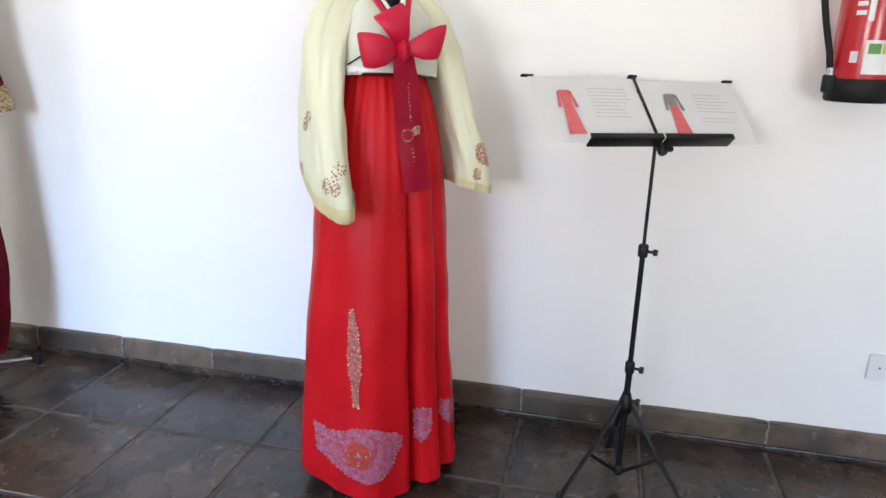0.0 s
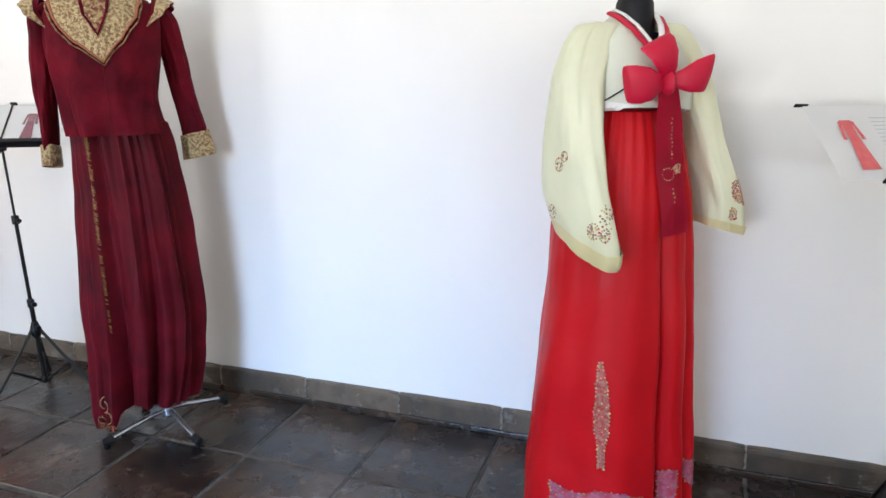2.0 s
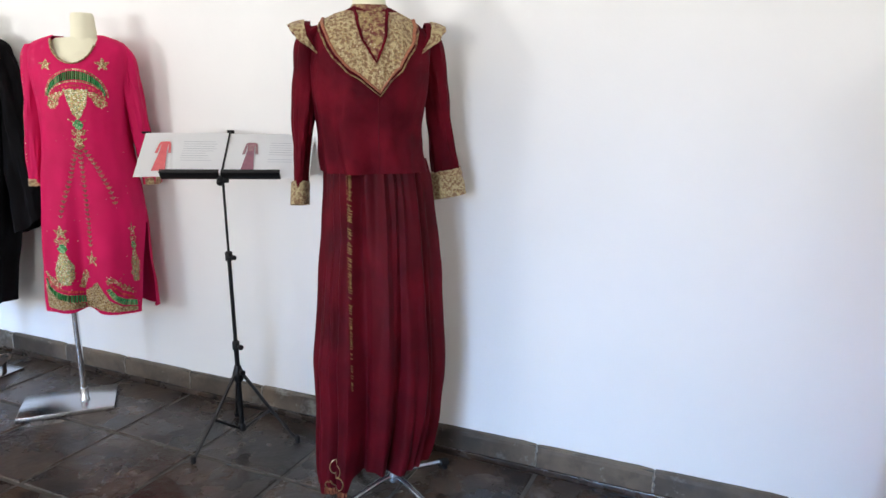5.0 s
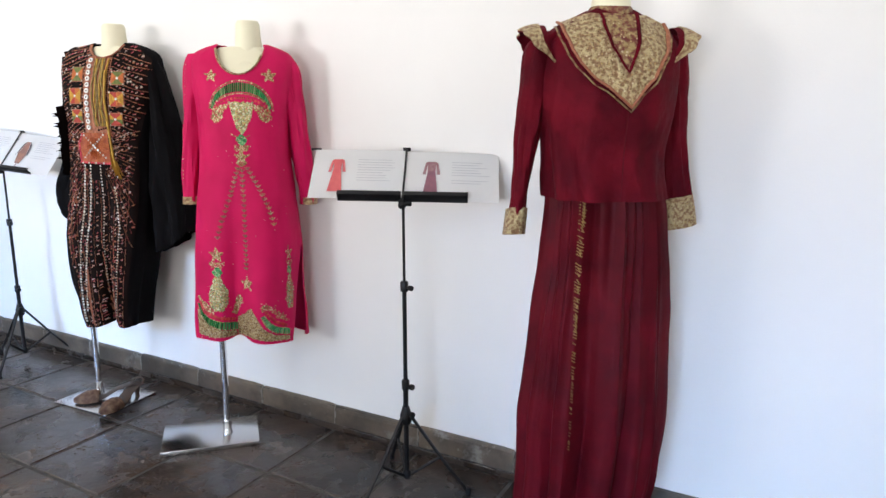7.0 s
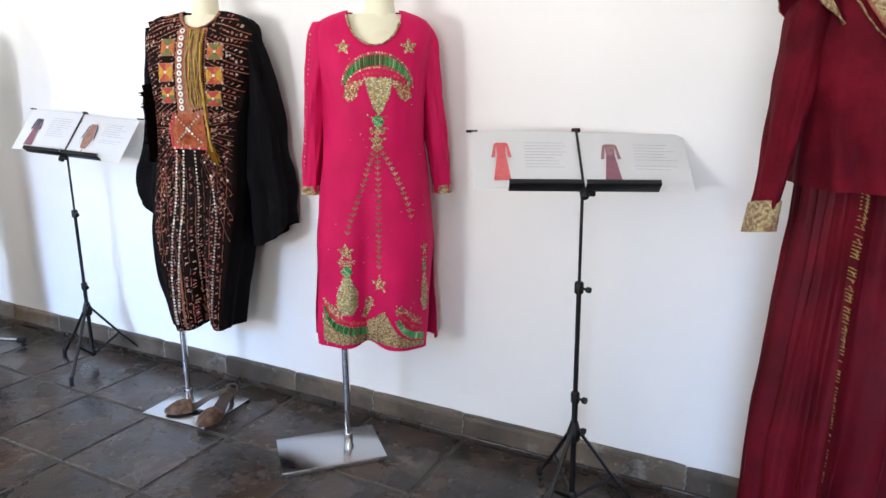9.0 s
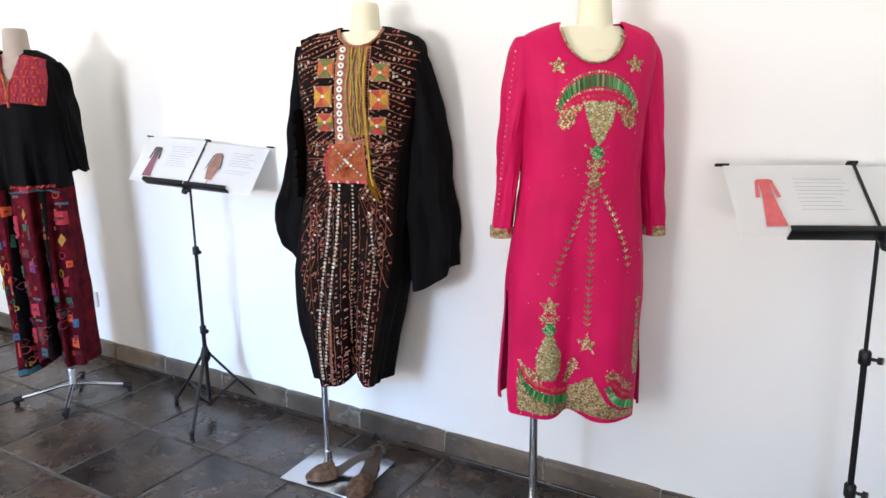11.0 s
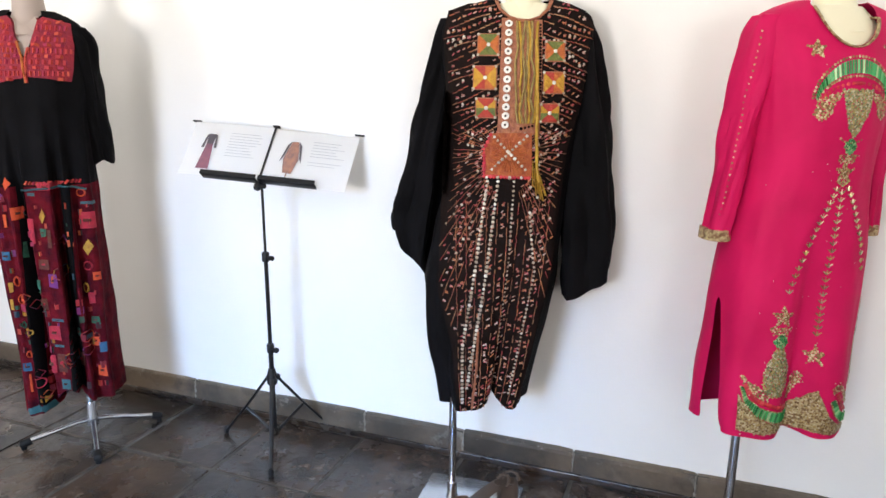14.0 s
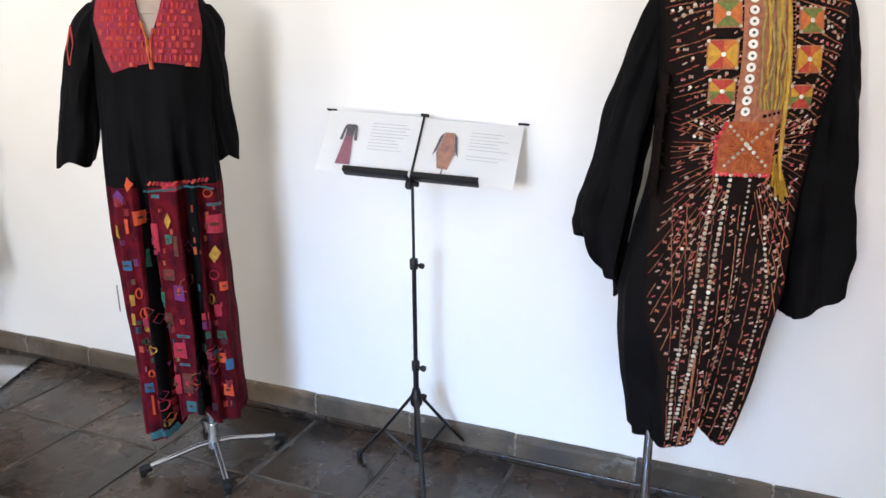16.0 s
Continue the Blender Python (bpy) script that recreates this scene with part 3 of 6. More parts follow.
def music_stand(m, foot_turn, reach, desk_turn, desk_z, roll, tip, group_label):
    """A folding black music stand; m at the column's foot on the floor."""
    st = thing("music_stand", m, group_label, "music stand", "music stands")
    hub, low = 0.275, 0.052
    for k in range(3):
        a = radians(foot_turn + 120 * k)
        c, s = math.cos(a), math.sin(a)
        part("leg", tube([(c * 0.018, s * 0.018, hub - 0.004), (c * reach * 0.52, s * reach * 0.52, 0.143), (c * reach, s * reach, 0.012)], 0.0078, 8, 0.7), BLACK_PAINT, st)
        part("brace", rodded((c * 0.012, s * 0.012, low), (c * reach * 0.56, s * reach * 0.56, 0.132), 0.0056, segments=8), BLACK_PAINT, st)
        part("rubber_foot", lathe([(0.009, 0.0), (0.010, 0.006), (0.010, 0.022), (0.007, 0.028)], 12, centre=(c * (reach + 0.002), s * (reach + 0.002))), BLACK_RUBBER, st)
    part("lower_tube", rodded((0, 0, low - 0.012), (0, 0, 0.39), 0.0090, segments=16), BLACK_PAINT, st)
    part("middle_tube", rodded((0, 0, 0.385), (0, 0, 0.73), 0.0072, segments=14), BLACK_PAINT, st)
    part("upper_tube", rodded((0, 0, 0.725), (0, 0, desk_z - 0.005), 0.0047, segments=12), BLACK_PAINT, st)
    part("tripod_hub", lathe([(0.012, hub - 0.035), (0.019, hub - 0.026), (0.021, hub), (0.016, hub + 0.014), (0.012, hub + 0.03)], 16), BLACK_PAINT, st)
    part("bottom_ring", lathe([(0.011, low - 0.014), (0.015, low - 0.008), (0.015, low + 0.010), (0.011, low + 0.016)], 14), BLACK_PAINT, st)
    for z, r in ((0.285, 0.010), (0.385, 0.010), (0.728, 0.009)):
        kn = part("clamp_knob", lathe([(0.0125, z - 0.016), (0.0135, z - 0.012), (0.0135, z + 0.014), (0.0105, z + 0.018)], 14), BLACK_PAINT, st)
        bm = rodded((0.008, -0.004, z), (0.030, -0.010, z), 0.0045, segments=8)
        rod(bm, (0.026, -0.009, z), (0.036, -0.012, z), r, segments=10)
        part("screw", bm, BLACK_PAINT, kn)
    # the desk, tipped back, leaning a little to one side
    d = pose(0, 0, desk_z, 0, roll, desk_turn) @ pose(0, -0.015, 0, -tip)
    inv = d

    def desk(name, bm, material=BLACK_PAINT, label=""):
        bmesh.ops.transform(bm, matrix=inv, verts=bm.verts[:])
        return part(name, bm, material, st, label)

    desk("desk_spine", boxed(-0.0035, 0.0035, -0.007, -0.003, 0.0, 0.222, 0.001))
    desk("spine_tip", boxed(-0.013, 0.013, -0.008, 0.006, 0.217, 0.223, 0.002))
    for s in (-1, 1):
        bm = boxed(*sorted((s * 0.004, s * 0.208)), -0.030, 0.004, -0.010, -0.004, 0.0015)
        box(bm, *sorted((s * 0.004, s * 0.208)), -0.031, -0.027, -0.010, 0.006, 0.001)
        desk("tray", bm)
        desk("cross_arm", boxed(*sorted((s * 0.004, s * 0.296)), 0.006, 0.009, 0.172, 0.182, 0.001))
        desk("page_clip", boxed(*sorted((s * 0.290, s * 0.324)), -0.003, 0.006, 0.2145, 0.2180, 0.001))
    bm = lathe([(0.010, -0.035), (0.013, -0.03), (0.013, -0.008), (0.009, -0.003)], 12)
    box(bm, -0.012, 0.030, -0.008, 0.004, -0.028, -0.014, 0.003)
    desk("tilt_joint", bm)
    return st, m @ d


def info_sheet(m, x0, picture, lines_from, turn, label):
    """A printed A4 sheet, landscape, leaning on a music stand's desk. m: the desk's pose."""
    w, h = 0.304, 0.216
    sh = thing("information_sheet", m @ pose(x0, 0.0005, -0.003, 0, turn, 0), label, "paper", "printed information sheets")
    bm = bmesh.new()
    n = 14
    grid = [[bm.verts.new((w * i / n, -0.0025 * math.sin(i / n * 3.1) - 0.0006 * (j % 2), h * j / 8)) for j in range(9)] for i in range(n + 1)]
    for i in range(n):
        for j in range(8):
            bm.faces.new((grid[i][j], grid[i + 1][j], grid[i + 1][j + 1], grid[i][j + 1]))
    bmesh.ops.solidify(bm, geom=bm.faces[:], thickness=0.0006)
    part("page", bm, PAPER, sh)

    def flat(name, polys, material, label=""):
        bm = bmesh.new()
        for poly in polys:
            bm.faces.new([bm.verts.new((x, -0.0042 - 0.0025 * math.sin(x / w * 3.1), z)) for x, z in poly])
        return part(name, bm, material, sh, label, smooth=False)

    kind, mat_p, mat_top = picture
    ox, oz = 0.055, 0.025
    if kind == "long":
        pics = [[(ox + 0.004, oz + 0.0), (ox + 0.052, oz), (ox + 0.040, oz + 0.10), (ox + 0.016, oz + 0.10)],
                [(ox + 0.016, oz + 0.10), (ox + 0.040, oz + 0.10), (ox + 0.043, oz + 0.142), (ox + 0.013, oz + 0.142)],
                [(ox - 0.001, oz + 0.085), (ox + 0.009, oz + 0.085), (ox + 0.015, oz + 0.140), (ox + 0.008, oz + 0.138)],
                [(ox + 0.047, oz + 0.085), (ox + 0.057, oz + 0.085), (ox + 0.048, oz + 0.138), (ox + 0.041, oz + 0.140)]]
    else:
        pics = [[(ox + 0.014, oz + 0.020), (ox + 0.046, oz + 0.018), (ox + 0.058, oz + 0.075), (ox + 0.044, oz + 0.145), (ox + 0.018, oz + 0.145), (ox + 0.002, oz + 0.075)],
                [(ox + 0.028, oz), (ox + 0.032, oz), (ox + 0.032, oz + 0.02), (ox + 0.028, oz + 0.02)]]
    if kind == "long":
        flat("printed_picture", pics[1:], mat_top, "upper half of a small printed photograph")
        pics = pics[:1]
    flat("printed_picture", pics, mat_p, "small printed photograph of the garment")
    if kind != "long":
        flat("printed_picture", [[(ox + 0.017, oz + 0.146), (ox + 0.001, oz + 0.080), (ox - 0.010, oz + 0.062), (ox + 0.004, oz + 0.130)],
                                 [(ox + 0.045, oz + 0.146), (ox + 0.060, oz + 0.080), (ox + 0.070, oz + 0.062), (ox + 0.057, oz + 0.130)]], PRINT_BLACK)
    lines = []
    z = lines_from
    r = random.Random(int(x0 * 1000) + 7)
    for i in range(9):
        if r.random() < 0.85:
            e = 0.150 + r.uniform(0.08, 0.125)
            lines.append([(0.150, z), (e, z), (e, z + 0.0022), (0.150, z + 0.0022)])
        z -= 0.0115
    flat("small_print", lines, INK, "grey lines of small print")
    return sh


# ---- scarlet dress with a cream jacket ----
HB = pose(-0.231, 2.725, 0, 0, 0, 38)
mannequin(HB, DARK_FORM, (0.010, 0.0, 0.045, 1.33), "black headless mannequin under a cream silk jacket",
          [(1.345, 0.005, 0.0, 0.10, 0.05), (1.30, 0.005, 0.0, 0.115, 0.075), (1.15, 0, 0, 0.10, 0.085), (0.95, 0, 0, 0.11, 0.09)], 1.425)
plate_stand(HB @ pose(0.0, 0.03, 0, 0, 0, 10), 0.30, 0.30, 0.012, (0.0, -0.02), 1.0, "polished steel plate stand under the scarlet dress")
g = thing("hanbok_dress", HB, "scarlet silk long dress with cream jacket and crimson bow", "dress", "costumes on display")


def hb_folds(a, s):
    t = (1 - s)
    f = 0.011 * t * math.sin(6 * a + 0.9) + 0.003 * t * math.sin(13 * a + 2.0 * t) + 0.0030 * math.sin(34 * a) * max(0, s - 0.55) ** 1.5 * 3
    d = (a - radians(279) + math.pi) % math.tau - math.pi          # deep overlap fold down the front
    f -= 0.045 * min(1, t * 1.6 + 0.1) * math.exp(-(d / 0.07) ** 2)
    d2 = (a - radians(305) + math.pi) % math.tau - math.pi
    f -= 0.05 * t * math.exp(-(d2 / 0.10) ** 2)
    return f


def hb_hem(a):
    d = (a - radians(258) + math.pi) % math.tau - math.pi
    return 0.02 + 0.055 * min(1, (d / 1.3) ** 2)


skirt = cloth([(1.165, 0.0, 0.0, 0.120, 0.110), (1.10, 0.0, -0.004, 0.142, 0.130), (0.95, -0.004, -0.006, 0.172, 0.160), (0.70, -0.006, -0.014, 0.192, 0.178),
               (0.40, -0.012, -0.016, 0.213, 0.196), (0.15, -0.012, -0.018, 0.232, 0.210), (0.0, -0.012, -0.020, 0.240, 0.216)], 64, 160, 2.1, hb_folds, hb_hem, wrinkle=0.006)
jacket = cloth([(1.385, 0.008, 0.015, 0.050, 0.050), (1.355, 0.006, 0.008, 0.088, 0.066), (1.325, 0.005, 0.0, 0.125, 0.085), (1.26, 0.004, -0.008, 0.140, 0.112), (1.20, 0.003, -0.012, 0.140, 0.126),
                (1.158, 0.0, -0.012, 0.140, 0.132)], 34, 80, 2.2, None, lambda a: 0.018 * math.cos(a - radians(250)), wrinkle=0.008, seed=3,
               keep=lambda x, y, z: not (y < 0 and z > 1.315 and abs(x - 0.012) < (z - 1.315) * 0.75), cap=False)
lsleeve = cloth([(1.365, -0.085, 0.005, 0.050, 0.040), (1.33, -0.115, -0.002, 0.058, 0.055), (1.25, -0.155, -0.022, 0.055, 0.072), (1.10, -0.180, -0.060, 0.048, 0.095), (0.99, -0.188, -0.090, 0.046, 0.125),
                 (0.92, -0.190, -0.110, 0.047, 0.148), (0.864, -0.185, -0.125, 0.046, 0.148), (0.836, -0.183, -0.135, 0.043, 0.125)], 44, 64, 2.4, None,
                lambda a: 0.05 * (1 + math.sin(a)) * 0.9, wrinkle=0.012, seed=9)
rsleeve = cloth([(1.365, 0.095, 0.005, 0.050, 0.040), (1.33, 0.130, 0.0, 0.056, 0.055), (1.22, 0.175, -0.002, 0.052, 0.072), (1.08, 0.202, -0.024, 0.048, 0.082), (0.95, 0.224, -0.052, 0.052, 0.092),
                 (0.86, 0.234, -0.066, 0.056, 0.094), (0.845, 0.234, -0.066, 0.054, 0.085)], 40, 64, 2.4, None, lambda a: 0.02 * (1 - math.cos(a)), wrinkle=0.012, seed=14)
fs, fj, fl, fr = Front(skirt), Front(jacket), Front(lsleeve, turn=-40), Front(rsleeve)
part("skirt", skirt, RED_SILK, g, "scarlet silk skirt in soft folds")
jk = part("jacket_body", jacket, CREAM_BODY, g, "ivory silk jacket")
sl1 = part("sleeve", lsleeve, CREAM, g, "wide pale yellow silk sleeve")
sl2 = part("sleeve", rsleeve, CREAM, g, "wide pale yellow silk sleeve")
part("waist_band", patch(fj, [(-0.118, 1.166), (-0.03, 1.148), (0.07, 1.138), (0.098, 1.142), (0.098, 1.168), (0.06, 1.166), (-0.03, 1.176), (-0.118, 1.192)], 0.007, 0.005), WHITE_CLOTH, g, "white waist band")
for s, c0 in ((1, -0.052), (-1, 0.066)):
    m0 = 0.008
    run = [(0.056, 0.012, 1.392), (0.054, -0.028, 1.378), (0.042, -0.066, 1.352), (0.028, -0.094, 1.320), (0.014, -0.118, 1.286), (0.002, -0.136, 1.252)]
    part("collar", tube([(m0 - s * x, y, z) for x, y, z in run], 0.012, 10, 0.45), CRIMSON, g, "crimson silk collar band")
    part("collar_edge", tube([(m0 - s * (x - 0.010), y - 0.001, z + 0.008) for x, y, z in run[:-1]], 0.007, 8, 0.5), WHITE_CLOTH, g, "white collar edging")
part("piping", braid(fj, [(-0.130, 1.18), (-0.10, 1.205), (-0.06, 1.235)], 0.003), BLACK_CLOTH, g, "dark piping")


def loop(bm_points, widths, thick):
    """A puffed ribbon loop through points, as a flattened tube of varying width."""
    bm = bmesh.new()
    rings = []
    for (x, y, z), (w, ang) in zip(bm_points, widths):
        u = Vector((math.cos(radians(ang)), 0, math.sin(radians(ang))))
        rings.append([bm.verts.new(Vector((x, y, z)) + u * w * math.cos(k * math.tau / 12) + Vector((0, thick * min(1, w / 0.03) * math.sin(k * math.tau / 12), 0))) for k in range(12)])
    for a, b in zip(rings, rings[1:]):
        for k in range(12):
            bm.faces.new((a[k], a[(k + 1) % 12], b[(k + 1) % 12], b[k]))
    bm.faces.new(rings[0][::-1]), bm.faces.new(rings[-1])
    bmesh.ops.recalc_face_normals(bm, faces=bm.faces[:])
    return bm


bow = part("bow", loop([(-0.014, -0.156, 1.228), (0.0, -0.170, 1.231), (0.016, -0.158, 1.228)], [(0.020, 90), (0.027, 90), (0.020, 90)], 0.020), CRIMSON, g, "crimson ribbon bow")
part("bow_loop", loop([(-0.004, -0.152, 1.230), (-0.026, -0.168, 1.230), (-0.052, -0.174, 1.229), (-0.080, -0.170, 1.228), (-0.098, -0.160, 1.228), (-0.103, -0.152, 1.228)],
                      [(0.012, 90), (0.022, 94), (0.036, 97), (0.042, 100), (0.042, 101), (0.039, 101)], 0.009), CRIMSON, bow)
part("bow_loop", loop([(0.004, -0.152, 1.232), (0.028, -0.170, 1.238), (0.054, -0.178, 1.244), (0.082, -0.180, 1.249), (0.098, -0.176, 1.251), (0.104, -0.168, 1.251)],
                      [(0.012, 90), (0.022, 84), (0.036, 79), (0.042, 76), (0.043, 75), (0.040, 75)], 0.009), CRIMSON, bow)
part("bow_loop", loop([(0.0, -0.156, 1.236), (-0.010, -0.172, 1.262), (-0.020, -0.174, 1.290), (-0.030, -0.162, 1.314), (-0.034, -0.152, 1.322)],
                      [(0.014, 0), (0.026, 8), (0.036, 16), (0.043, 22), (0.040, 26)], 0.009), CRIMSON, bow)
bm = bmesh.new()
rows, out = [], -0.15
for i in range(23):
    t = i / 22
    x, z = 0.004 + 0.030 * t, 1.222 - 0.340 * t
    out = min([out] + [fs.safe(x + k, min(z, 1.14)).y for k in (-0.036, -0.018, 0, 0.018, 0.036)])
    ww = 0.036 * (0.72 + 0.28 * min(1, t * 4))
    rows.append([bm.verts.new((x + ww * k, out - 0.010 - 0.004 * math.cos(k * 1.4) + 0.002 * math.sin(7 * t + 3 * k), z + 0.004 * k * t)) for k in (-1, -0.5, 0, 0.5, 1)])
for a, b in zip(rows, rows[1:]):
    for k in range(4):
        bm.faces.new((a[k], a[k + 1], b[k + 1], b[k]))
bmesh.ops.solidify(bm, geom=bm.faces[:], thickness=0.003)
ft = Front(bm)
part("ribbon_tail", bm, CRIMSON, bow, "hanging crimson ribbon")
part("ribbon_embroidery", beads(ft, along([(0.016, 1.15), (0.022, 1.05)], 0.009, 0.0022, 0.002) + along(arc(0.012, 1.024, 0.014, 0.014, 0, 360, 14), 0.006, 0.002) + scatter(arc(0.036, 1.036, 0.012, 0.012, 0, 360), 0.006, 0.0035) + along([(0.024, 0.99), (0.026, 0.95)], 0.009, 0.0022, 0.002), 0.002), ROSE_STITCH, bow)

tie = part("back_tie", tube([(-0.010, 0.170, 1.160), (-0.028, 0.184, 1.156), (-0.046, 0.190, 1.135), (-0.066, 0.188, 1.080), (-0.088, 0.182, 1.010), (-0.100, 0.176, 0.972)], [0.004, 0.005, 0.006, 0.007, 0.009, 0.011], 8, 0.45), CRIMSON, g, "narrow crimson tie ribbon hanging behind")
part("tie_end", tube([(-0.030, 0.180, 1.130), (-0.050, 0.184, 1.080), (-0.078, 0.182, 1.005)], [0.004, 0.005, 0.006], 8, 0.45), CRIMSON, tie)

# sleeve flowers and honey-coloured cuffs
for cx, cz, r in ((0.016, 0.955, 0.029), (-0.016, 0.922, 0.019), (0.010, 0.915, 0.014), (-0.118, 1.050, 0.016), (-0.104, 1.070, 0.012), (-0.130, 0.940, 0.017)):
    part("sleeve_flower", beads(fl, scatter(arc(cx, cz, r * 0.55, r * 0.7, 0, 350, 16), 0.0100, 0.0048) + along(arc(cx, cz, r * 0.7, r * 0.9, 0, 360, 14), 0.007, 0.0026)), ROSE_STITCH, sl1, "rose and olive flower embroidery", kind="stuff")
part("sleeve_hem", cloth([(0.872, -0.1855, -0.123, 0.049, 0.152), (0.851, -0.184, -0.131, 0.0475, 0.142), (0.834, -0.183, -0.135, 0.0455, 0.128)], 8, 64, 2.4, None, lambda a: 0.041 * (1 + math.sin(a)), wrinkle=0.012, seed=9, cap=False, even=True), CREAM_DEEP, sl1, "honey-coloured sleeve hem")
part("sleeve_hem", cloth([(0.866, 0.233, -0.065, 0.0575, 0.096), (0.843, 0.234, -0.066, 0.0565, 0.088)], 6, 64, 2.4, None, lambda a: 0.018 * (1 - math.cos(a)), wrinkle=0.012, seed=14, cap=False, even=True), CREAM_DEEP, sl2, "honey-coloured sleeve hem")
spots = []
for cx, cz, r in ((0.240, 0.965, 0.030), (0.258, 0.945, 0.018), (0.222, 0.910, 0.017)):
    spots += scatter(arc(cx, cz, r * 0.7, r, 0, 360, 16), 0.0065, 0.0036)
part("sleeve_flowers", beads(fr, spots), ROSE_STITCH, sl2, "rose and olive flower embroidery")
# emblem, hem band and medallion
em = [(-0.150, 0.30), (-0.128, 0.30), (-0.128, 0.36), (-0.116, 0.40), (-0.114, 0.45), (-0.122, 0.52), (-0.134, 0.575), (-0.144, 0.575), (-0.156, 0.52), (-0.164, 0.45), (-0.162, 0.40), (-0.150, 0.36)]
em = [(-0.139 + (x + 0.139) * 0.56, z) for x, z in em]
part("emblem", patch(fs, em, 0.014, 0.003), ROSE_CLOTH, g, "rose and olive embroidered emblem")
part("hem_stitching", beads(fs, along(em + em[:1], 0.009, 0.0032, 0.001) + scatter(em, 0.016, 0.0040), 0.004), ROSE_STITCH, g)
for lobe in ([(-0.231, 0.230), (-0.200, 0.216), (-0.172, 0.222), (-0.150, 0.236), (-0.120, 0.240), (-0.090, 0.238), (-0.068, 0.224), (-0.040, 0.216), (-0.020, 0.200), (-0.022, 0.170), (-0.040, 0.150), (-0.052, 0.118), (-0.085, 0.092), (-0.125, 0.078),
              (-0.165, 0.092), (-0.205, 0.128), (-0.229, 0.146)],
             [(0.030, 0.255), (0.048, 0.268), (0.070, 0.262), (0.074, 0.215), (0.064, 0.185), (0.046, 0.160), (0.032, 0.168)],
             [(0.118, 0.262), (0.140, 0.256), (0.166, 0.240), (0.190, 0.236), (0.194, 0.190), (0.165, 0.170), (0.130, 0.196), (0.116, 0.220)]):
    part("hem_band", patch(fs, lobe, 0.016, 0.002), LAVENDER, g, "lavender embroidered hem lobe")
    part("hem_stitching", beads(fs, along(lobe + lobe[:1], 0.009, 0.0034, 0.0015) + scatter(lobe, 0.024, 0.0038), 0.003), LAV_BEADS, g)
part("medallion", patch(fs, arc(-0.140, 0.160, 0.032, 0.040, 0, 350, 24), 0.014, 0.005), C_RED, g, "round red medallion")
part("medallion_cross", beads(fs, along([(-0.140, 0.132), (-0.140, 0.190)], 0.006, 0.004, 0.003) + along([(-0.162, 0.160), (-0.118, 0.160)], 0.006, 0.004, 0.003) + along(arc(-0.140, 0.160, 0.029, 0.037, 0, 360, 18), 0.006, 0.0024), 0.006), LAV_BEADS, g)

# ---- maroon velvet jacket and gathered skirt ----
MA = pose(-1.86, 2.755, 0, 0, 0, 33)
mannequin(MA, SKIN, (-0.022, 0.0, 0.047, 1.51), "ivory headless mannequin with a steel neck cap",
          [(1.52, -0.022, 0, 0.09, 0.05), (1.46, -0.022, 0, 0.135, 0.08), (1.3, -0.02, 0, 0.125, 0.095), (1.1, -0.02, 0, 0.12, 0.09), (0.95, -0.01, 0, 0.13, 0.09)], 1.578)
cap = part("neck_cap", lathe([(0.036, 1.576), (0.038, 1.580), (0.038, 1.600), (0.030, 1.606)], 24, centre=(-0.022, 0)), CHROME)
cap.matrix_world = MA
tagged(cap, "polished steel cap on a mannequin neck", "cap")
star_stand(pose(-1.833, 2.763, 0, 0, 0, 65.5), 0.226, 1.2, "grey metal four-armed stand with black feet", GREY_METAL)
g = thing("velvet_dress", MA, "maroon velvet jacket and skirt with gold brocade collar", "dress", "costumes on display")


def ma_folds(a, s):
    t = 1 - s
    f = pleat(a, s, 4.2, 0.026, 3.0) * (0.3 + 0.7 * min(1, t * 1.6)) + pleat(a, s, 7.0, 0.020, 5.0, 0.8) + 0.003 * math.sin(38 * a + 2) * s * s
    for c, deep, w in ((256, 0.075, 0.11), (286, 0.055, 0.09), (222, 0.04, 0.10)):
        d = (a - radians(c) + math.pi) % math.tau - math.pi
        f -= deep * max(0, t - 0.15) * math.exp(-(d / w) ** 2)
    return f


def ma_hem(a):
    k = max(0.0, min(1.0, (math.cos(a) + 0.54) / 0.16))
    d = (a - radians(268) + math.pi) % math.tau - math.pi
    return 0.008 + 0.072 * k * k * (3 - 2 * k) + 0.022 * math.exp(-(d / 0.14) ** 2)


skirt = cloth([(1.115, -0.015, 0.0, 0.145, 0.106), (1.06, -0.010, 0, 0.152, 0.112), (0.90, -0.006, 0.004, 0.164, 0.116), (0.70, -0.006, 0.006, 0.180, 0.122), (0.45, -0.010, 0.008, 0.192, 0.126),
               (0.25, -0.022, 0.006, 0.186, 0.126), (0.10, -0.036, 0.004, 0.178, 0.120), (0.035, -0.042, 0.002, 0.166, 0.112)], 64, 180, 2.2, ma_folds, ma_hem, wrinkle=0.006)
jacket = cloth([(1.545, -0.022, 0.010, 0.055, 0.052), (1.525, -0.024, 0.004, 0.095, 0.062), (1.50, -0.026, 0.0, 0.150, 0.078), (1.45, -0.026, -0.004, 0.180, 0.104), (1.36, -0.028, -0.008, 0.172, 0.126), (1.28, -0.031, -0.006, 0.164, 0.128),
                (1.20, -0.034, 0, 0.154, 0.124), (1.082, -0.018, 0, 0.158, 0.134)], 40, 96, 2.3, lambda a, s: pleat(a, s, 2.6, 0.020, 4.0, 0.7) * (1.05 - s) + 0.004 * math.sin(9 * a) * (1 - s), None, wrinkle=0.014, seed=5, cap=False, lip=0.06)
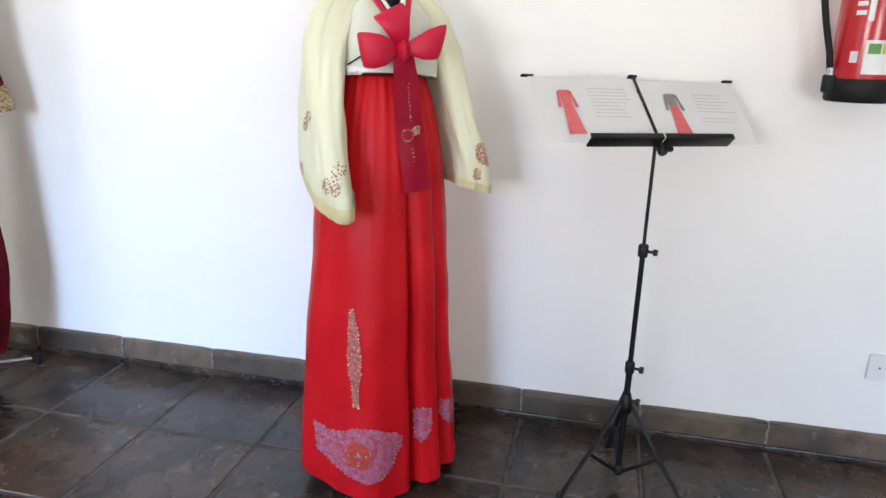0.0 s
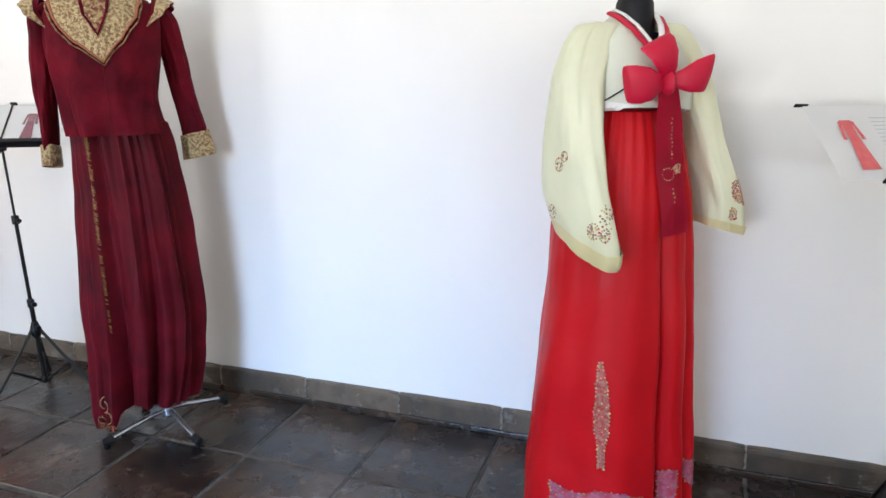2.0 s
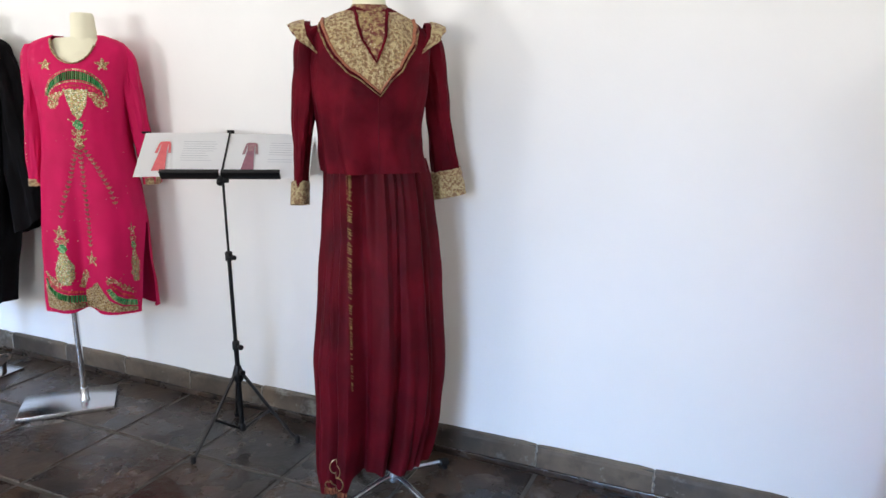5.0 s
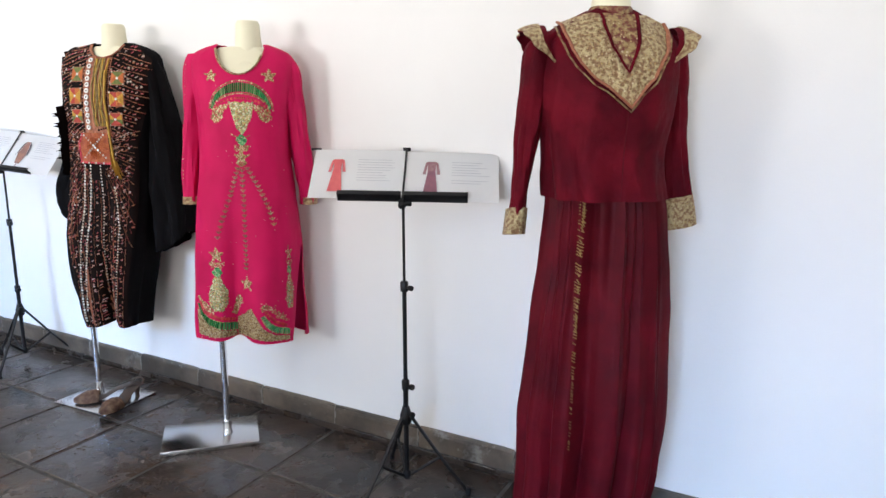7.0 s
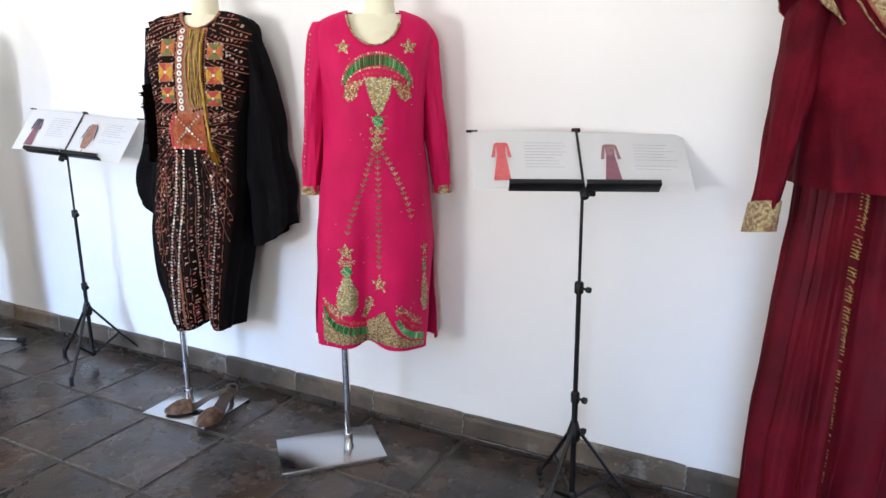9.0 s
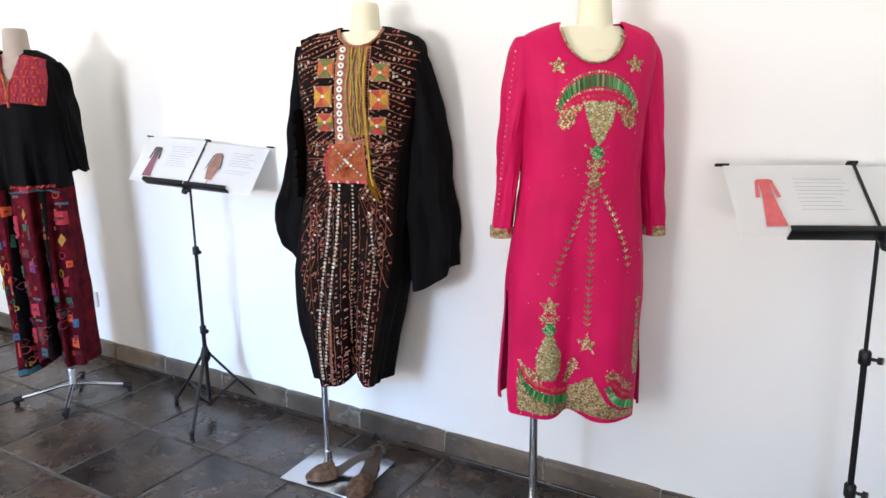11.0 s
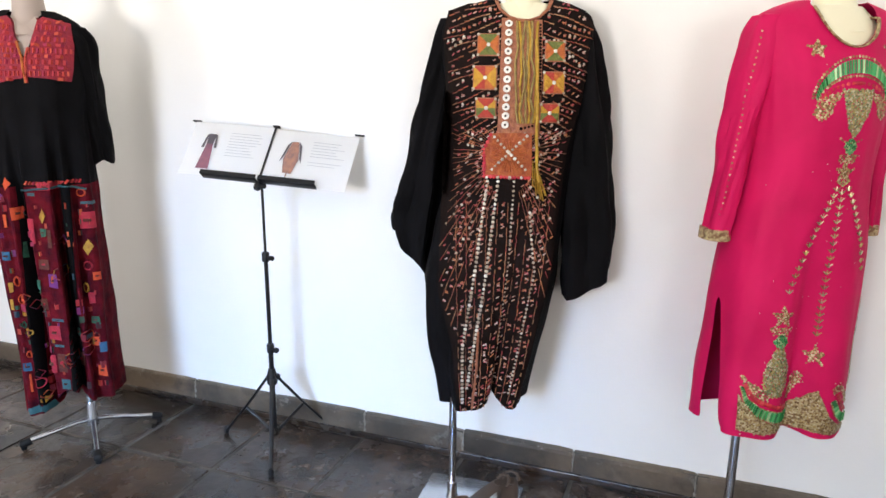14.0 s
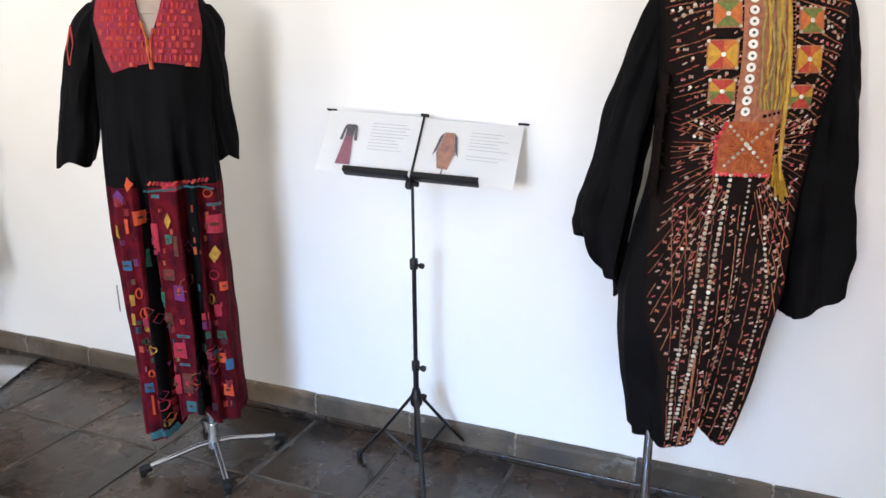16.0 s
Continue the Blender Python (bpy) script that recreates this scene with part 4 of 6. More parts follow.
lsleeve = cloth([(1.488, -0.160, 0.0, 0.045, 0.045), (1.46, -0.204, 0.002, 0.040, 0.052), (1.36, -0.214, 0.004, 0.037, 0.052), (1.25, -0.222, 0.008, 0.032, 0.046), (1.12, -0.232, 0.018, 0.026, 0.042), (1.02, -0.240, 0.030, 0.023, 0.040),
                 (0.985, -0.242, 0.032, 0.023, 0.040)], 36, 40, 2.2, None, None, wrinkle=0.014, seed=2)
rsleeve = cloth([(1.488, 0.112, 0.020, 0.045, 0.045), (1.46, 0.150, 0.040, 0.043, 0.046), (1.36, 0.166, 0.054, 0.040, 0.042), (1.25, 0.184, 0.068, 0.039, 0.038), (1.12, 0.206, 0.080, 0.042, 0.034), (1.04, 0.218, 0.085, 0.048, 0.033),
                 (1.000, 0.220, 0.086, 0.050, 0.032)], 36, 40, 2.2, None, None, wrinkle=0.014, seed=7)
fs, fj, fl, fr = Front(skirt), Front(jacket), Front(lsleeve), Front(rsleeve)
part("skirt", skirt, MAROON_SATIN, g, "maroon skirt in dense gathers")
part("jacket_body", jacket, MAROON, g, "maroon velvet jacket")
s1 = part("sleeve", lsleeve, MAROON, g)
s2 = part("sleeve", rsleeve, MAROON, g)
collar = [(-0.090, 1.528), (-0.150, 1.508), (-0.152, 1.484), (-0.136, 1.440), (-0.118, 1.408), (-0.080, 1.366), (-0.056, 1.352), (-0.004, 1.308), (0.022, 1.346), (0.052, 1.374), (0.070, 1.412), (0.090, 1.440), (0.100, 1.484), (0.096, 1.504), (0.055, 1.526), (-0.022, 1.520)]
part("collar", patch(fj, collar, 0.016, 0.006), BROCADE, g, "gold brocade shawl collar")
part("collar_stitching", beads(fj, scatter(collar, 0.019, 0.0036), 0.0065, 0.5), GOLD, g)
rim = collar[1:14]
part("collar_edging", braid(fj, rim, 0.0055, 0.008), COPPER_TRIM, g, "copper braid edging")
part("collar_edging", braid(fj, [(x * 1.08 + 0.001, z - 0.010) for x, z in rim], 0.0035, 0.005), BROCADE_DARK, g)
inset = [(-0.062, 1.525), (0.018, 1.522), (0.012, 1.455), (-0.012, 1.392), (-0.045, 1.450)]
part("inset", patch(fj, inset, 0.015, 0.009), BROCADE_DARK, g, "maroon and gold inset at the neck")
part("inset_stitching", beads(fj, scatter(inset, 0.018, 0.0036), 0.010), GOLD, g)
part("inset_braid", braid(fj, [(-0.066, 1.528), (-0.048, 1.445), (-0.010, 1.385), (0.016, 1.452), (0.022, 1.525)], 0.005, 0.011), MAROON, g)
part("neck_band", lathe([(0.050, 1.520), (0.056, 1.524), (0.053, 1.548), (0.050, 1.552)], 30, (1, 1.02), (-0.022, 0.002)), BROCADE_DARK, g, "maroon and gold neck band")


def shoulder_cap(sx, x0, v0, v1, lift):
    """A flared strip round the top of an armhole, widest over the shoulder; v is the share of its width."""
    rows = []
    for i in range(29):
        t = i / 28
        f = radians(-28 + 236 * t)
        w = 0.066 * max(0.02, math.sin(math.pi * t)) ** 0.8 * (1 + 0.08 * math.sin(9 * f))
        c, d = math.cos(f), math.sin(f)
        row = []
        for k in range(6):
            v = v0 + (v1 - v0) * k / 5
            droop = 0.022 * v * v
            row.append(Vector((x0 + sx * (w * v * 0.92 - 0.030 * max(0, -d + 0.35)), -0.062 * c - 0.014 * c * v - lift * c, 1.440 + 0.066 * d + w * v * 0.10 * d - droop * d + lift * d)))
        rows.append(row)
    bm = bmesh.new()
    grid = [[bm.verts.new(p) for p in row] for row in rows]
    for p, q in zip(grid, grid[1:]):
        for k in range(5):
            bm.faces.new((p[k], p[k + 1], q[k + 1], q[k]))
    bmesh.ops.recalc_face_normals(bm, faces=bm.faces[:])
    bmesh.ops.solidify(bm, geom=bm.faces[:], thickness=0.003)
    return bm


for sx, x0 in ((-1, -0.190), (1, 0.136)):
    fo = part("shoulder_frill", shoulder_cap(sx, x0, 0.0, 0.98, 0.0), MAROON, g, "flared maroon shoulder frill")
    part("frill_border", shoulder_cap(sx, x0, 0.28, 1.0, 0.004), BROCADE, fo, "gold brocade border")
cuff = cloth([(1.070, 0.213, 0.083, 0.049, 0.036), (1.02, 0.220, 0.085, 0.055, 0.037), (0.985, 0.223, 0.086, 0.058, 0.038)], 12, 40, 2.2, None, lambda a: 0.010 * math.cos(a), lip=0.3, even=True)
fc = Front(cuff)
part("cuff", cuff, BROCADE, s2, "flared gold brocade cuff")
part("cuff_stitching", beads(fc, scatter([(0.16, 0.988), (0.285, 0.996), (0.272, 1.070), (0.16, 1.052)], 0.020, 0.0034), 0.002), GOLD, s2)
part("cuff", cloth([(1.045, -0.238, 0.028, 0.028, 0.046), (0.975, -0.243, 0.033, 0.029, 0.050)], 10, 32, 2.2, None, lambda a: -0.010 * math.sin(a), lip=0.3, even=True), BROCADE, s1, "narrow gold-edged cuff")
rs = random.Random(31)
stripe = []
for z in np.linspace(1.08, 0.42, 84):                      # bright at the waist, worn to stray stitches lower down
    x, worn = -0.094 - 0.010 * math.sin((1.08 - z) * 2), (1.08 - z) / 0.66
    if rs.random() < 1.0 - 0.55 * worn:
        w = 0.008 * (1 - 0.55 * worn)
        stripe.append((x - w, z + 0.001, x + w * rs.uniform(0.5, 1.0), z - 0.005, 0.0026))
    if rs.random() < 0.55 - 0.45 * worn:
        stripe.append((x - 0.003, z, x + 0.002, z - 0.009, 0.0026))
part("skirt_stripe", stitches(fs, stripe, 0.0016), OLIVE_CORD, g, "dull gold embroidered stripe")
part("hem_scroll", stitches(fs, [(a[0], a[1], b[0], b[1], 0.0035) for pts in (arc(-0.165, 0.145, 0.016, 0.024, -60, 260, 12), arc(-0.160, 0.100, 0.020, 0.024, -180, 120, 12), arc(-0.185, 0.080, 0.013, 0.013, 0, 300, 9)) for a, b in zip(pts, pts[1:])], 0.003), GOLD, g, "pale scroll embroidery")
part("hem_fringe", stitches(fs, [(-0.20 + 0.10 * i / 34, 0.072, -0.20 + 0.10 * i / 34 + random.uniform(-0.004, 0.004), 0.046, 0.002) for i in range(35)], 0.003), COPPER_TRIM, g, "short fringe")
part("front_seam", braid(fj, [(-0.008, 1.30), (-0.010, 1.085)], 0.0016, 0.0004), MAROON_SATIN, g)

# ---- pink tunic dress ----
PK = pose(-3.255, 2.88, 0, 0, 0, 32)
mannequin(PK, SKIN, (0.022, 0.005, 0.044, 1.50), "ivory headless mannequin in a pink tunic",
          [(1.512, 0.004, 0, 0.085, 0.045), (1.47, 0.002, -0.004, 0.145, 0.070), (1.40, -0.004, -0.006, 0.148, 0.094), (1.25, -0.005, 0, 0.13, 0.105), (1.05, 0, 0, 0.12, 0.095), (0.85, 0, 0, 0.14, 0.1)], 1.605)
plate_stand(pose(-3.41, 2.765, 0, 0, 0, 46), 0.365, 0.240, 0.022, (0.064, -0.021), 1.0, "polished steel plate stand with a chrome pole")
g = thing("tunic_dress", PK, "hot pink tunic with gold and green beadwork", "dress", "costumes on display")


def scoop(x, z, k=1.0):
    return ((x - 0.003) / (0.084 * k)) ** 2 + ((z - 1.522) / (0.108 * k)) ** 2 < 1


def pk_keep(x, y, z):
    if y < 0.02 and scoop(x, z, 0.985):
        return False
    if z < 0.80 and -0.050 * (0.82 - z) / 0.30 < y < 0.012 and abs(x) > 0.12:
        return False
    return z < 1.505 or abs(x - 0.003) > 0.070


def pk_folds(a, s):
    t = max(0, 0.62 - s) / 0.62
    back = 0.034 * t * max(0, math.sin(a + 0.2)) * (max(0, -math.cos(a)) + 0.7 * max(0, math.cos(a)))
    return t * (0.008 * math.sin(5 * a + 0.9) + 0.005 * math.sin(9 * a)) + back - 0.035 * t * math.exp(-((a - radians(266)) / 0.13) ** 2)


tunic = cloth([(1.523, 0.003, 0.004, 0.098, 0.046), (1.512, 0.002, 0.003, 0.148, 0.056), (1.496, 0.001, 0.001, 0.180, 0.068), (1.455, 0.0, -0.002, 0.186, 0.090), (1.38, -0.002, -0.006, 0.178, 0.108), (1.25, -0.003, -0.006, 0.164, 0.118), (1.10, -0.006, 0, 0.166, 0.118),
               (0.95, -0.012, 0, 0.184, 0.120), (0.80, -0.016, 0, 0.194, 0.124), (0.60, -0.020, 0, 0.200, 0.126), (0.415, -0.022, 0, 0.202, 0.128)], 84, 144, 2.4, pk_folds,
              lambda a: 0.008 + 0.020 * (1 - math.cos(a)) * 0.7 + 0.018 * math.exp(-((a - radians(266)) / 0.15) ** 2), pk_keep, 0.02, False, 0.007)
lsleeve = cloth([(1.488, -0.150, 0.002, 0.032, 0.038), (1.455, -0.168, 0.004, 0.033, 0.050), (1.36, -0.180, 0.006, 0.035, 0.054), (1.22, -0.197, 0.012, 0.033, 0.050), (1.08, -0.210, 0.022, 0.030, 0.046), (0.96, -0.220, 0.030, 0.029, 0.042),
                 (0.945, -0.220, 0.030, 0.029, 0.042)], 40, 40, 2.2, None, None, wrinkle=0.014, seed=4)
rsleeve = cloth([(1.480, 0.140, 0.002, 0.036, 0.038), (1.450, 0.164, 0.004, 0.034, 0.050), (1.36, 0.172, 0.008, 0.036, 0.054), (1.22, 0.188, 0.014, 0.035, 0.050), (1.08, 0.203, 0.022, 0.034, 0.046), (0.96, 0.217, 0.028, 0.033, 0.044),
                 (0.945, 0.217, 0.028, 0.033, 0.044)], 40, 40, 2.2, None, None, wrinkle=0.014, seed=6)
fp = Front(tunic)
fpl, fpr = Front(lsleeve), Front(rsleeve)
part("tunic_body", tunic, PINK, g, "hot pink crepe with side slits")
s1 = part("sleeve", lsleeve, PINK, g)
s2 = part("sleeve", rsleeve, PINK, g)
for so, cx, cy in ((s1, -0.220, 0.030), (s2, 0.217, 0.028)):
    part("cuff", cloth([(0.972, cx, cy, 0.033, 0.045), (0.944, cx, cy, 0.034, 0.046)], 6, 32, 2.2, lip=0.3), BROCADE, so, "gold beaded cuff")
part("sleeve_beads", beads(fpl, along([(-0.194, 1.45), (-0.204, 1.36), (-0.222, 1.2), (-0.238, 1.0)], 0.014, 0.0026)), GOLD, s1)
ring = arc(0.003, 1.522, 0.084, 0.108, 190, 350, 26)
part("neck_trim", braid(fp, ring, 0.0045, 0.004), BROCADE, g, "gold beaded neck trim")
tiny = [(random.uniform(-0.16, 0.16), random.uniform(0.62, 1.40), 0.0014) for _ in range(34)]
part("scattered_sequins", beads(fp, tiny), SEQUIN, g)
for cx, cz in ((-0.092, 1.410), (0.108, 1.411)):
    part("beaded_star", beads(fp, scatter(star(cx, cz, 0.027), 0.006, 0.0042)), GOLD, g, "gold beaded star")
crescent = arc(0.010, 1.292, 0.104, 0.098, 5, 175, 24) + arc(0.010, 1.285, 0.100, 0.072, 172, 8, 24)
part("beaded_arch", stitches(fp, [(0.010 + 0.103 * math.cos(radians(a)), 1.290 + 0.097 * math.sin(radians(a)), 0.010 + 0.098 * math.cos(radians(a)), 1.286 + 0.070 * math.sin(radians(a)), 0.0055) for a in range(8, 174, 4)], 0.003), GREEN_BEAD, g, "green beaded arch")
part("arch_border", beads(fp, along(arc(0.010, 1.292, 0.108, 0.102, 0, 180, 20), 0.006, 0.0036) + along(arc(0.010, 1.284, 0.098, 0.066, 0, 180, 20), 0.006, 0.0036)), GOLD, g, "gold bead border")
part("arch_lining", beads(fp, along(arc(0.010, 1.282, 0.092, 0.052, 10, 170, 18), 0.007, 0.005)), RED_BEAD, g)
curl = []
for s in (-1, 1):
    curl += scatter([(0.010 + s * 0.030, 1.318), (0.010 + s * 0.095, 1.300), (0.010 + s * 0.104, 1.262), (0.010 + s * 0.085, 1.246), (0.010 + s * 0.066, 1.262), (0.010 + s * 0.056, 1.288)], 0.008, 0.0046)
part("curl_beadwork", beads(fp, curl), GOLD, g, "gold beaded curls")
vase = [(-0.030, 1.320), (0.055, 1.320), (0.048, 1.270), (0.028, 1.228), (0.011, 1.208), (-0.004, 1.228), (-0.016, 1.268)]
part("beaded_vase", beads(fp, scatter(vase, 0.0065, 0.0046)), SILVER_GOLD, g, "pale gold beaded vase")
part("vase_foot", beads(fp, scatter(arc(0.010, 1.189, 0.018, 0.018, 0, 360, 12), 0.006, 0.0046)), GREEN_BEAD, g)
part("beaded_scrolls", beads(fp, scatter([(-0.020, 1.172), (0.036, 1.172), (0.028, 1.150), (-0.014, 1.150)], 0.008, 0.0042) + along(arc(0.010, 1.214, 0.034, 0.016, 200, 340, 8), 0.007, 0.003)), GOLD, g)
part("beaded_star", beads(fp, scatter(star(0.005, 1.128, 0.030), 0.006, 0.0044)), GOLD, g, "gold beaded star")
for path in ([(-0.004, 1.100), (-0.042, 0.985), (-0.078, 0.890), (-0.102, 0.812)], [(0.005, 1.094), (0.006, 0.95), (0.003, 0.80), (0.002, 0.698)], [(0.015, 1.100), (0.058, 1.02), (0.092, 0.94), (0.112, 0.86)]):
    twigs = []
    for (x, z, r) in along(path, 0.017, 1):
        twigs += [(x, z, x - 0.009, z + 0.009, 0.0034), (x, z, x + 0.009, z + 0.009, 0.0034), (x, z + 0.012, x, z, 0.003)]
    part("beaded_chain", stitches(fp, twigs), SILVER_GOLD, g, "pale gold leaf chain")
for cx, k in ((-0.104, 1), (0.118, -1)):
    part("lower_crown", beads(fp, scatter(star(cx, 0.772, 0.032, 90), 0.0065, 0.0042) + scatter([(cx - 0.03, 0.745), (cx + 0.03, 0.745), (cx + 0.02, 0.725), (cx - 0.02, 0.725)], 0.008, 0.004)) if k > 0 else beads(fp, scatter(star(0.002, 0.662, 0.030), 0.0065, 0.0042)), GOLD, g, "gold beaded crown" if k > 0 else "gold beaded star")
    dz = 0
    if k < 0:                      # its twin on the other side of the panel, turned away
        twin = lambda pts: [(0.150 + (x + 0.092) * 0.34, z) for x, z in pts]
        part("lower_vase", beads(fp, scatter(twin([(-0.102, 0.690), (-0.082, 0.690), (-0.056, 0.632), (-0.058, 0.590), (-0.074, 0.560), (-0.110, 0.560), (-0.126, 0.590), (-0.126, 0.632)]), 0.0065, 0.0044)), SILVER_GOLD, g, "pale gold beaded vase")
        part("vase_stopper", beads(fp, scatter(twin(arc(-0.092, 0.708, 0.018, 0.018, 0, 360, 12)), 0.006, 0.0044)), GREEN_BEAD, g)
        part("lower_crown", beads(fp, scatter(twin(star(-0.092, 0.772, 0.032, 90)), 0.0062, 0.0042) + scatter(twin([(-0.122, 0.745), (-0.062, 0.745), (-0.072, 0.725), (-0.112, 0.725)]), 0.008, 0.004)), GOLD, g, "gold beaded crown")
    if k > 0:
        part("lower_vase", beads(fp, scatter([(cx - 0.010, 0.690 + dz), (cx + 0.010, 0.690 + dz), (cx + 0.036, 0.632 + dz), (cx + 0.034, 0.590 + dz), (cx + 0.018, 0.560 + dz), (cx - 0.018, 0.560 + dz), (cx - 0.034, 0.590 + dz), (cx - 0.034, 0.632 + dz)], 0.0065, 0.0046)), SILVER_GOLD, g, "pale gold beaded vase")
        part("vase_stopper", beads(fp, scatter(arc(cx, 0.708, 0.018, 0.018, 0, 360, 12), 0.006, 0.0046)), GREEN_BEAD, g)


def between(low, high, n):
    """Strokes from one (x, z) line to another."""
    def walk_on(line, t):
        i = min(int(t * (len(line) - 1)), len(line) - 2)
        u = t * (len(line) - 1) - i
        return line[i][0] + (line[i + 1][0] - line[i][0]) * u, line[i][1] + (line[i + 1][1] - line[i][1]) * u
    return [(*walk_on(low, k / n), *walk_on(high, k / n), 0.0065) for k in range(n + 1)]


for low, high, lining, n in (
        ([(-0.184, 0.584), (-0.175, 0.544), (-0.146, 0.509), (-0.104, 0.491), (-0.050, 0.482)],
         [(-0.177, 0.579), (-0.168, 0.555), (-0.140, 0.532), (-0.098, 0.519), (-0.050, 0.510)],
         [(-0.174, 0.587), (-0.152, 0.552), (-0.104, 0.534), (-0.050, 0.523)], 26),
        ([(0.053, 0.536), (0.070, 0.500), (0.100, 0.472), (0.142, 0.459)],
         [(0.065, 0.542), (0.085, 0.511), (0.109, 0.492), (0.142, 0.482)],
         [(0.070, 0.557), (0.100, 0.516), (0.139, 0.492)], 16)):
    part("lower_crescent", stitches(fp, between(low, high, n), 0.004), GREEN_BEAD, g, "green beaded crescent")
    part("crescent_border", beads(fp, along(low, 0.006, 0.0036) + along(high, 0.006, 0.003), 0.003), GOLD, g)
    part("crescent_lining", beads(fp, along(lining, 0.004, 0.0065), 0.002), RED_BEAD, g)
curls = []
for blob in ([(-0.186, 0.615), (-0.177, 0.618), (-0.168, 0.599), (-0.134, 0.584), (-0.122, 0.550), (-0.164, 0.560), (-0.177, 0.588)],
             [(-0.062, 0.550), (-0.050, 0.590), (-0.038, 0.618), (-0.017, 0.613), (-0.020, 0.586), (-0.038, 0.556), (-0.050, 0.540)],
             [(0.052, 0.580), (0.076, 0.588), (0.100, 0.564), (0.130, 0.537), (0.139, 0.510), (0.106, 0.531), (0.082, 0.562), (0.070, 0.569), (0.058, 0.552)]):
    curls += scatter(blob, 0.0085, 0.0046)
part("hem_curl_beadwork", beads(fp, curls, 0.002), GOLD, g, "gold beaded curls")
for ground in ([(-0.189, 0.565), (-0.175, 0.539), (-0.146, 0.505), (-0.104, 0.486), (-0.050, 0.477), (-0.050, 0.458), (-0.134, 0.458), (-0.186, 0.466)],
               [(-0.047, 0.458), (-0.044, 0.529), (-0.014, 0.544), (-0.002, 0.560), (0.016, 0.569), (0.031, 0.528), (0.058, 0.492), (0.100, 0.463), (0.145, 0.451), (0.145, 0.436), (0.070, 0.444), (-0.002, 0.458)]):
    part("hem_cloth", patch(fp, ground, 0.016, 0.0012), BROCADE, g, "gold brocade ground")
    part("hem_beadwork", beads(fp, scatter(ground, 0.0085, 0.0042), 0.002), GOLD, g, "gold beaded hem")
part("hem_sparkle", beads(fp, [(random.uniform(-0.18, 0.15), random.uniform(0.45, 0.60), 0.0022) for _ in range(60)], 0.003), SILVER_GOLD, g)

# ---- black coat dress with orange embroidery ----
BK = pose(-4.03, 2.92, 0, 0, 0, 18)
mannequin(BK, SKIN, (0.014, 0.0, 0.047, 1.53), "ivory headless mannequin in a black embroidered dress",
          [(1.545, 0.012, 0, 0.085, 0.05), (1.49, 0.01, 0, 0.150, 0.085), (1.42, 0.005, -0.006, 0.150, 0.108), (1.25, 0, 0, 0.12, 0.090), (1.05, -0.02, 0, 0.10, 0.065), (0.50, -0.12, 0, 0.05, 0.05)], 1.635)
plate_stand(pose(-4.115, 2.80, 0, 0, 0, 4), 0.320, 0.275, 0.010, (-0.055, 0.014), 0.40, "polished steel plate stand with a chrome pole")
g = thing("embroidered_dress", BK, "black wide-sleeved dress with orange thread and white button embroidery", "dress", "costumes on display")


def bk_keep(x, y, z):
    if y < 0.02 and ((x - 0.013) / 0.072) ** 2 + ((z - 1.560) / 0.066) ** 2 < 1:
        return False
    return z < 1.55 or abs(x - 0.013) > 0.066


def bk_folds(a, s):
    t = max(0, 0.55 - s) / 0.55
    return t * (0.012 * math.sin(6 * a + 0.5) + 0.006 * math.sin(11 * a)) - 0.05 * t * math.exp(-((a - radians(283)) / 0.16) ** 2) + 0.004 * math.sin(15 * a) * (1 - s)


dress = cloth([(1.560, 0.013, 0.006, 0.088, 0.040), (1.550, 0.012, 0.004, 0.150, 0.050), (1.534, 0.008, 0.0, 0.198, 0.062), (1.49, 0.004, -0.002, 0.214, 0.088), (1.44, 0.0, -0.005, 0.214, 0.108), (1.34, -0.004, -0.009, 0.200, 0.128), (1.20, -0.010, -0.006, 0.184, 0.130),
               (1.05, -0.020, 0, 0.180, 0.128), (0.90, -0.040, 0, 0.190, 0.132), (0.75, -0.058, -0.004, 0.200, 0.146), (0.62, -0.070, -0.006, 0.184, 0.142), (0.50, -0.074, -0.006, 0.162, 0.136), (0.40, -0.076, -0.004, 0.140, 0.126), (0.335, -0.077, 0, 0.126, 0.112)], 80, 144, 2.6, bk_folds,
              lambda a: 0.04 * math.exp(-((a - radians(283)) / 0.2) ** 2) + 0.012, bk_keep, 0.03, False, 0.007, 1)
lsleeve = cloth([(1.505, -0.165, 0.0, 0.040, 0.045), (1.46, -0.186, 0.020, 0.042, 0.052), (1.35, -0.212, 0.054, 0.048, 0.056), (1.20, -0.246, 0.076, 0.056, 0.062), (1.05, -0.276, 0.088, 0.060, 0.066), (0.92, -0.302, 0.090, 0.064, 0.072), (0.82, -0.310, 0.090, 0.060, 0.074),
                 (0.705, -0.306, 0.090, 0.056, 0.074)], 44, 56, 2.2, lambda a, s: 0.012 * math.sin(5 * a + 2.5 * s), lambda a: 0.085 * (1 - math.cos(a)) + 0.010 * math.sin(4 * a), wrinkle=0.02, seed=8)
rsleeve = cloth([(1.502, 0.166, 0.0, 0.040, 0.045), (1.46, 0.184, 0.002, 0.040, 0.056), (1.35, 0.202, 0.006, 0.050, 0.066), (1.20, 0.212, 0.010, 0.064, 0.078), (1.05, 0.224, 0.012, 0.074, 0.080), (0.92, 0.232, 0.012, 0.079, 0.080), (0.80, 0.238, 0.012, 0.080, 0.080),
                 (0.660, 0.236, 0.012, 0.070, 0.080)], 44, 56, 2.2, lambda a, s: 0.012 * math.sin(5 * a + 2.5 * s), lambda a: 0.055 * (1 + math.cos(a)) + 0.02 * max(0, -math.cos(a)), wrinkle=0.02, seed=11)
